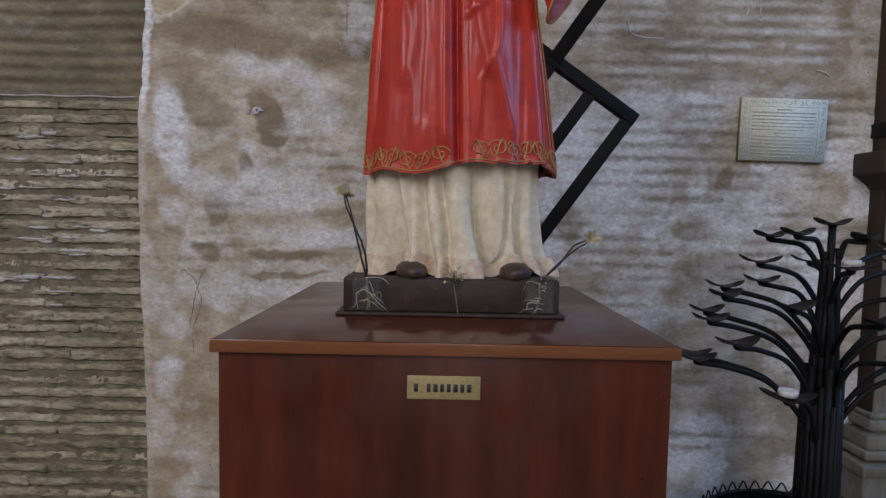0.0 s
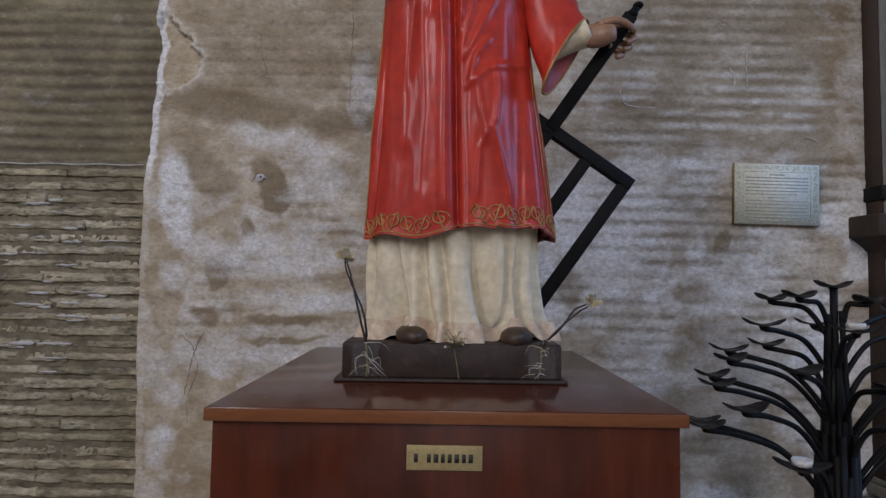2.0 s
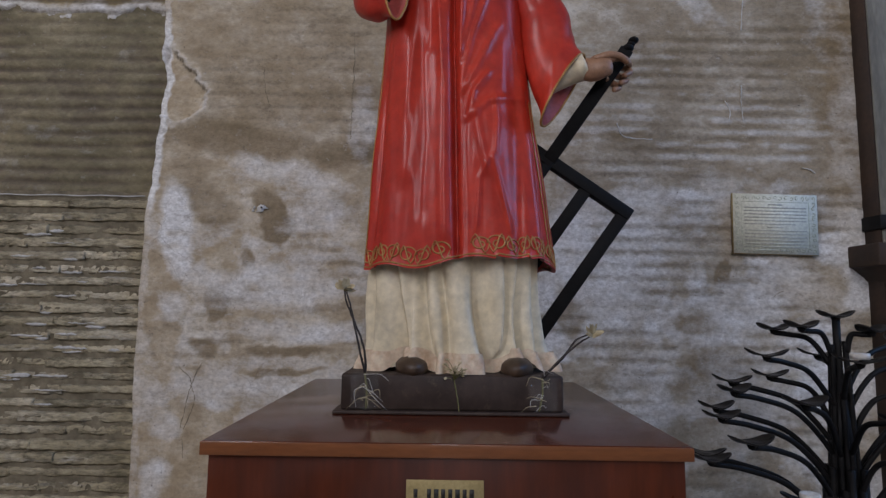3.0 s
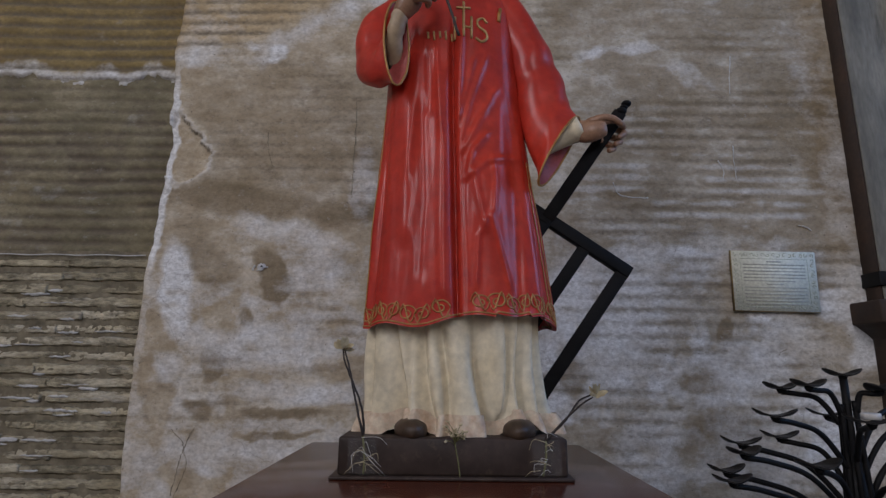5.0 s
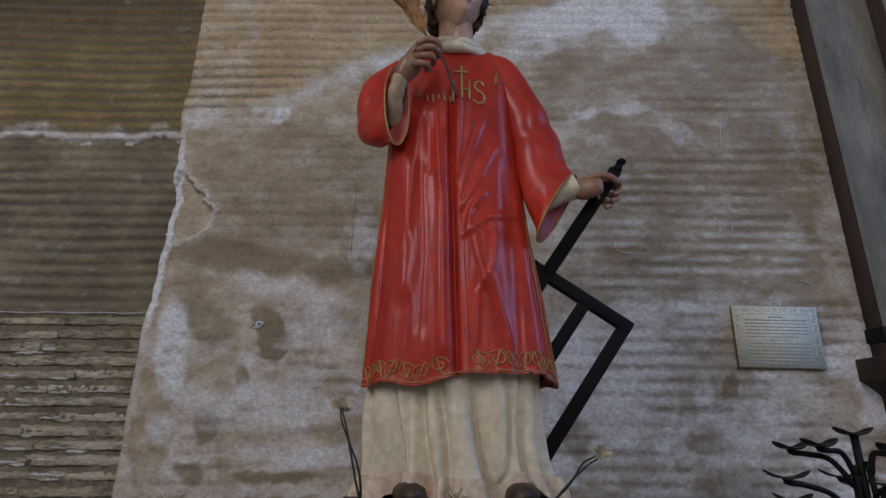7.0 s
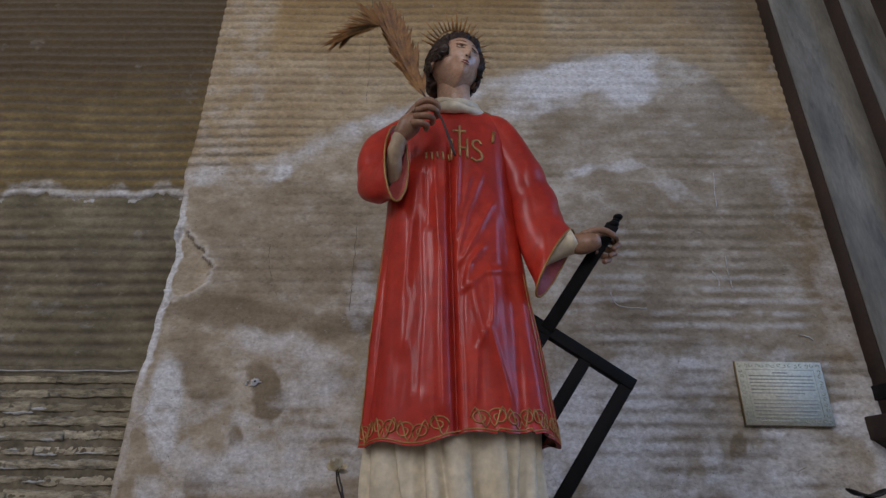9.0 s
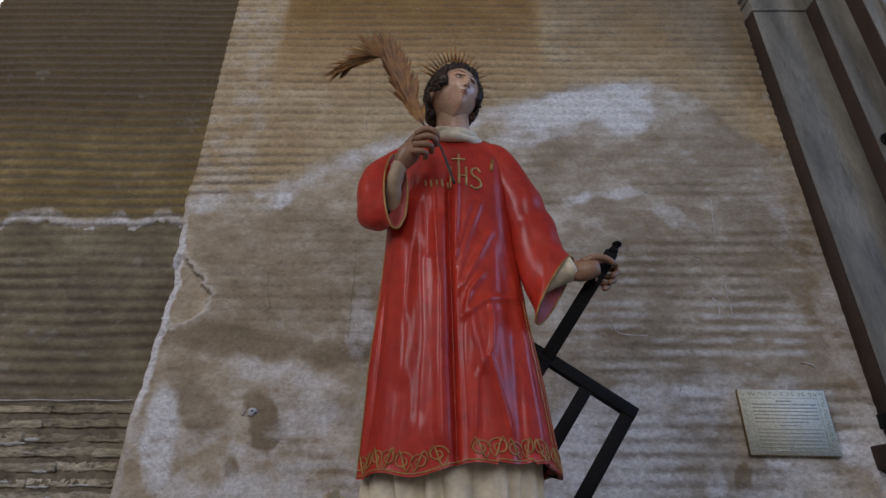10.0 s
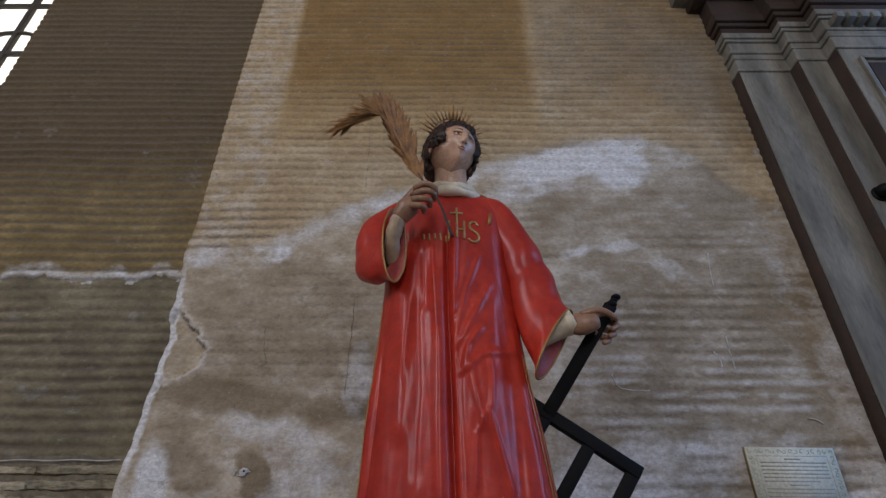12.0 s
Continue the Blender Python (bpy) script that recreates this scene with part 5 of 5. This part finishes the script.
rng = random.Random(12)
for k, tip in enumerate(TIPS):
    dx, dy = tip[0] - SX, tip[1] - SY
    dist = math.hypot(dx, dy)
    if k == 0:
        path = [(SX, SY, 0.20), (SX, SY, 0.8), (tip[0], tip[1], tip[2] - 0.012)]
        branch = part("branch", Geo().tube(curve(path, 6), 0.0095, IRON, 8), stand)
    else:
        ux, uy = dx / dist, dy / dist
        zl = tip[2] - 0.50 * dist - 0.03
        rr = 0.018 + 0.026 * min(1, max(0, (1.15 - zl) / 0.45))
        path = [(SX + ux * 0.042, SY + uy * 0.042, 0.20), (SX + ux * 0.042, SY + uy * 0.042, 0.5), (SX + ux * rr, SY + uy * rr, zl - 0.02), (SX + ux * (rr + 0.03 * dist), SY + uy * (rr + 0.03 * dist), zl + 0.10 * dist),
                (SX + ux * dist * 0.42, SY + uy * dist * 0.42, tip[2] - 0.20 * dist), (SX + ux * dist * 0.75, SY + uy * dist * 0.75, tip[2] - 0.055 * dist - 0.008), (tip[0], tip[1], tip[2] - 0.012)]
        branch = part("branch", Geo().tube(curve(path, 6), 0.0070, IRON, 8), stand)
    part("drip_pan", drip_pan(tip, 1.0 if tip[1] > 1.35 else 1.12, rng.uniform(-0.5, 0.5)), branch)
core = Geo().tube([(SX, SY, 0.03), (SX, SY, 0.70), (SX, SY, 0.95), (SX, SY, 1.12)], [0.040, 0.038, 0.026, 0.014], IRON, 16)
for k in range(20):
    a = 2 * math.pi * k / 20
    rod = Geo().tube([(SX + 0.048 * math.cos(a), SY + 0.048 * math.sin(a), 0.03), (SX + 0.047 * math.cos(a), SY + 0.047 * math.sin(a), 0.5), (SX + 0.042 * math.cos(a), SY + 0.042 * math.sin(a), 0.80 + 0.05 * (k % 3))], 0.0085, IRON, 7)
    part("stem_rod", rod, stand)
part("stem_core", core, stand)
RING_Z = 0.425
part("ring", Geo().tube([(SX + 0.285 * math.cos(a), SY + 0.285 * math.sin(a), RING_Z - 0.018) for a in np.linspace(0, 2 * math.pi, 49)], 0.006, IRON, 6, caps=False), stand)
part("wavy_rail", Geo().tube([(SX + 0.285 * math.cos(a), SY + 0.285 * math.sin(a), RING_Z + 0.014 * math.cos(a * 44)) for a in np.linspace(0, 2 * math.pi, 353)], 0.0026, IRON, 5, caps=False), stand)
tray = Geo()
tray.grid([[(SX + r * math.cos(a), SY + r * math.sin(a), z) for a in np.linspace(0, 2 * math.pi, 40, endpoint=False)] for r, z in ((0.05, 0.385), (0.27, 0.385), (0.287, 0.40), (0.287, 0.396), (0.27, 0.378), (0.05, 0.378))], IRON, True)
part("tray", tray, stand)
for k in range(3):
    a = 2 * math.pi * k / 3 + 0.4
    part("foot", Geo().tube(curve([(SX + 0.04 * math.cos(a), SY + 0.04 * math.sin(a), 0.22), (SX + 0.14 * math.cos(a), SY + 0.14 * math.sin(a), 0.16), (SX + 0.25 * math.cos(a), SY + 0.25 * math.sin(a), 0.012)], 5), 0.012, IRON, 8), stand)
for c in (TIPS[14], TIPS[16]):
    rows = [[(c[0] + r * math.cos(a), c[1] + r * math.sin(a), c[2] + z) for a in np.linspace(0, 2 * math.pi, 20, endpoint=False)] for r, z in ((0.001, 0.004), (0.019, 0.004), (0.020, 0.012), (0.019, 0.018), (0.016, 0.015), (0.001, 0.014))]
    thing("tea_light", Geo().grid(rows, WAX, True), label="burnt-down white tea light on a drip pan", category="candle")

# ---- dried flowers on the statue base ----
rng = random.Random(21)


def bud(c, size):
    g = Geo()
    for k in range(16):
        a, e = rng.uniform(0, 6.28), rng.uniform(-0.3, 1.4)
        d = Vector((math.cos(a) * math.cos(e), math.sin(a) * math.cos(e), math.sin(e)))
        s = d.orthogonal().normalized() * size * 0.32
        p = Vector(c)
        g.grid([[p - s * 0.3, p + s * 0.3], [p + d * size * 0.6 - s, p + d * size * 0.6 + s], [p + d * size + Vector((0, 0, size * 0.1)) - s * 0.4, p + d * size + s * 0.4]], STRAW)
    return g


for name, pts, tip in (("left", ((-0.172, 1.256, 1.142), (-0.188, 1.250, 1.206), (-0.204, 1.250, 1.276), (-0.219, 1.250, 1.327)), (-0.222, 1.250, 1.327)),
                       ("right", ((0.224, 1.256, 1.136), (0.260, 1.250, 1.176), (0.301, 1.250, 1.212), (0.329, 1.250, 1.229)), (0.336, 1.250, 1.234))):
    flower = thing("dried_flower", label="dried flower on a dark twig tied to the statue base", category="dried flower", group="dried flowers")
    for off in (0.0, 0.009):
        line = [(p[0] + off * math.sin(0.33 * i) + rng.uniform(-0.0008, 0.0008), p[1] + off * 0.4, p[2] + off * 0.5) for i, p in enumerate(curve(pts, 6))]
        part("twig", Geo().tube(line, [0.0029 - 0.0012 * k / len(line) for k in range(len(line))], TWIG, 6), flower)
    part("flower_head", bud(tip, 0.025), flower, "pale straw-coloured dry petals")
    lower = pts[0]
    foot = (lower[0] + (0.004 if name == "left" else -0.008), 1.256, 1.064)
    part("stalk", Geo().tube(curve([lower, ((lower[0] + foot[0]) / 2 + 0.003, 1.254, (lower[2] + foot[2]) / 2), foot], 5), 0.0022, STEM, 6), flower)
    for k in range(12):
        a0 = Vector((lower[0] + rng.uniform(-0.016, 0.016), 1.254, 1.070 + rng.uniform(0, 0.07)))
        d = Vector((rng.uniform(-0.045, 0.060) if name == "left" else rng.uniform(-0.050, 0.030), -0.002, rng.uniform(-0.050, 0.012)))
        d.z = max(d.z, 1.062 - a0.z)
        bend = Vector((rng.uniform(-0.012, 0.012), -0.003, rng.uniform(0.0, 0.016)))
        # Dry straws, and white strands that paint in the wrap's glints.
        part("dry_leaf", Geo().tube(curve([a0, a0 + d * 0.5 + bend, a0 + d], 4), [0.0007, 0.0007, 0.0007, 0.0006, 0.0006, 0.0005, 0.0005, 0.0004, 0.0003], WAX if k % 2 else STRAW, 4), flower)
    # crumpled clear wrap
    wrap = Geo()
    for s in range(2):
        rows = []
        for i in range(9):
            row = []
            for j in range(9):
                row.append((lower[0] - 0.030 + 0.0075 * j + rng.uniform(-0.003, 0.003), 1.2565 - 0.007 * s + rng.uniform(-0.0045, 0.002), 1.066 + 0.0095 * i * (1 - 0.1 * s) + rng.uniform(-0.003, 0.003)))
            rows.append(row)
        wrap.grid(rows, CELLO)
    part("clear_wrap", wrap, flower, "crumpled clear cellophane", smooth=False)

sprig = thing("flower_sprig", label="small sprig of white dried blossoms on the base", category="dried flower")
stem = curve([(0.041, 1.254, 1.043), (0.035, 1.255, 1.087), (0.028, 1.255, 1.126), (0.029, 1.255, 1.148)], 6)
part("stem", Geo().tube(stem, 0.0013, STEM, 6), sprig)
for k in range(16):
    p0 = Vector(stem[12 + k % 6])
    p1 = p0 + Vector((rng.uniform(-0.024, 0.024), rng.uniform(-0.012, 0.0), rng.uniform(0.006, 0.032)))
    twig = part("side_stem", Geo().tube([p0, (p0 + p1) / 2 + Vector((0, -0.002, 0.003)), p1], 0.0007, STEM, 4), sprig)
    g = Geo()
    for q in range(3):
        g.ball(p1 + Vector((rng.uniform(-0.003, 0.003), rng.uniform(-0.002, 0.002), rng.uniform(-0.003, 0.003))), (0.0024, 0.002, 0.0024), STRAW, u=7, v=5)
    part("blossom", g, twig)

# ---- marks in the wall ----
crack = Geo()
for pts in (((-0.354, 1.979, 4.375), (-0.349, 1.979, 3.806), (-0.345, 1.979, 3.332), (-0.342, 1.979, 3.000), (-0.341, 1.979, 2.849)), ((-0.346, 1.979, 2.317), (-0.345, 1.979, 2.145), (-0.348, 1.979, 2.009), (-0.350, 1.979, 1.892)),
            ((-0.929, 1.979, 1.075), (-0.882, 1.979, 1.025), (-0.891, 1.979, 0.964), (-0.909, 1.979, 0.863)), ((-0.848, 1.979, 1.086), (-0.876, 1.979, 1.021), (-0.866, 1.979, 0.945), (-0.899, 1.979, 0.843), (-0.892, 1.979, 0.762)),
            ((-0.681, 1.979, 2.217), (-0.678, 1.979, 2.134), (-0.662, 1.979, 2.053), (-0.629, 1.979, 1.969)), ((1.122, 1.979, 1.343), (1.173, 1.979, 1.320), (1.187, 1.979, 1.354), (1.239, 1.979, 1.375))):
    line = [(x + rng.uniform(-0.0025, 0.0025), y + 0.0012, z) for x, y, z in curve(pts, 10)]
    crack.tube(line, [rng.uniform(0.0005, 0.0016) * (2.2 if pts[0][2] > 2.1 and pts[0][0] < -0.9 else 1) for _ in line], MORTAR, 5, flat=0.6)
thing("wall_cracks", crack, label="thin dark cracks running down the plaster", category="crack", kind="structure")
scratches = Geo()
for pts in (((0.632, 1.980), (0.647, 1.936), (0.688, 1.921), (0.760, 1.918)), ((1.098, 2.129), (1.095, 2.069), (1.098, 1.996)), ((1.034, 2.068), (1.051, 2.032), (1.046, 1.991)), ((1.124, 2.507), (1.113, 2.424), (1.107, 2.345)), ((1.307, 1.818), (1.336, 1.811), (1.352, 1.799))):
    line = [(x + rng.uniform(-0.001, 0.001), 1.9785, z + rng.uniform(-0.001, 0.001)) for x, z in curve(pts, 8)]
    scratches.tube(line, [rng.uniform(0.0012, 0.0034) for _ in line], LIME, 5)
thing("wall_scratches", scratches, label="short pale scratches in the stained plaster", category="scratch", kind="structure")
plug = thing("wall_plug", label="white plaster plug in a small nail hole", category="wall plug", kind="structure")
hole = Vector((-0.664, 1.977, 1.641))
g = Geo()
g.ball(hole, (0.013, 0.004, 0.012), LIME, None, 32, 20, lambda d: 1 + 0.55 * noise.noise(d * 1.9))
rng = random.Random(9)
for k in range(7):
    a, r = rng.uniform(0, 6.28), rng.uniform(0.010, 0.026)
    g.ball(hole + Vector((r * 1.3 * math.cos(a) - 0.006, 0.002, r * 0.7 * math.sin(a))), (rng.uniform(0.003, 0.008), 0.003, rng.uniform(0.002, 0.005)), LIME, None, 14, 8, lambda d: 1 + 0.5 * noise.noise(d * 2 + Vector((k, 1, 2))))
part("plug", g, plug)
part("hole", Geo().ball(hole + Vector((0.002, -0.005, 0.002)), (0.004, 0.002, 0.004), INK, u=10, v=6), plug)

# ---- bricks of the bare wall strip ----
bare = slab("wall_bare_bed", (-2.32, 2.0050, 0.0), (-1.03, 2.034, 1.70), MORTAR, "dark recessed mortar bed between thin old bricks")
SHAPES = []
for s in range(12):
    g = Geo()
    rs = np.random.RandomState(50 + s)
    nx = 37
    L, Hh = 1.0, 1.0
    rough = np.array([np.convolve(rs.rand(nx + 4) - 0.5, (0.15, 0.7, 0.15), "same")[2:-2] + 0.9 * np.interp(np.arange(nx), np.arange(0, nx + 6, 6), (rs.rand(nx // 6 + 2) - 0.5)[:len(np.arange(0, nx + 6, 6))]) for _ in range(5)])
    top, bot, face = rough[0] * 0.15, rough[1] * 0.15, rough[2:] * 0.010
    up, lo = 0.5 + top, -0.5 + bot
    xs = np.linspace(-0.5, 0.5, nx)
    grid_rows = [[(x, 0.03, u) for x, u in zip(xs, up)], [(x, 0.004 + f, u) for x, u, f in zip(xs, up, face[0])], [(x, f, u - 0.14) for x, u, f in zip(xs, up, face[0])],
                 [(x, f, 0) for x, f in zip(xs, face[1])], [(x, f, l + 0.14) for x, l, f in zip(xs, lo, face[2])], [(x, 0.004 + f, l) for x, l, f in zip(xs, lo, face[2])], [(x, 0.03, l) for x, l in zip(xs, lo)]]
    g.grid(grid_rows[::-1], BRICK)
    n = len(g.v)
    ends = [[i * nx for i in range(7)], [i * nx + nx - 1 for i in range(6, -1, -1)]]
    g.f += [tuple(e) for e in ends]
    g.m += [0, 0]
    SHAPES.append(g.mesh("brick", True))
rng = random.Random(77)
for course in range(35):
    z = 0.012 + COURSE * (course + 0.5)
    x = -1.055 + rng.uniform(-0.02, 0.0)
    x = min(x, -1.05)
    while x > -2.25:
        ln = rng.uniform(0.22, 0.48)
        ob = new("brick", SHAPES[rng.randrange(12)])
        ob.parent = bare
        ob.location = (x - ln / 2, 2.001 + rng.uniform(-0.003, 0.003), z + rng.uniform(-0.0025, 0.0025))
        ob.scale = (ln + 0.010, 1, rng.uniform(0.028, 0.040))
        ob.rotation_euler = (0, rng.uniform(-0.008, 0.008), 0)
        x -= ln
# lime smears left on the bricks
smears = Geo()
for k in range(46):
    cx, cz = rng.uniform(-1.75, -1.15), 0.012 + COURSE * (rng.randrange(19, 33) + rng.uniform(0.1, 0.6))
    w, h = rng.uniform(0.015, 0.06), rng.uniform(0.002, 0.006)
    rows = []
    top, bottom, front = [], [], []
    for i in range(9):
        t = i / 8
        e = math.sin(math.pi * t) ** 0.5
        jit = rng.uniform(-0.002, 0.002)
        top.append((cx - w + 2 * w * t, 2.003, cz + h * e + jit + 0.001))
        front.append((cx - w + 2 * w * t, 1.9965 - 0.003 * e, cz + jit))
        bottom.append((cx - w + 2 * w * t, 2.003, cz - h * e + jit - 0.001))
    smears.grid([bottom, front, top], LIME)
tagged(thing("lime_smears", smears, label="white lime smears crusted on the bare bricks", category="lime smear"), kind="stuff")
thing("lime_line", Geo().tube([(-2.2 + 0.02 * k, 1.996 + rng.uniform(-0.001, 0.001), 1.683 + 0.0015 * math.sin(k * 0.7)) for k in range(56)], 0.0022, LIME, 5), label="thin pale straight mortar line across the bricks", category="mortar line", kind="structure")
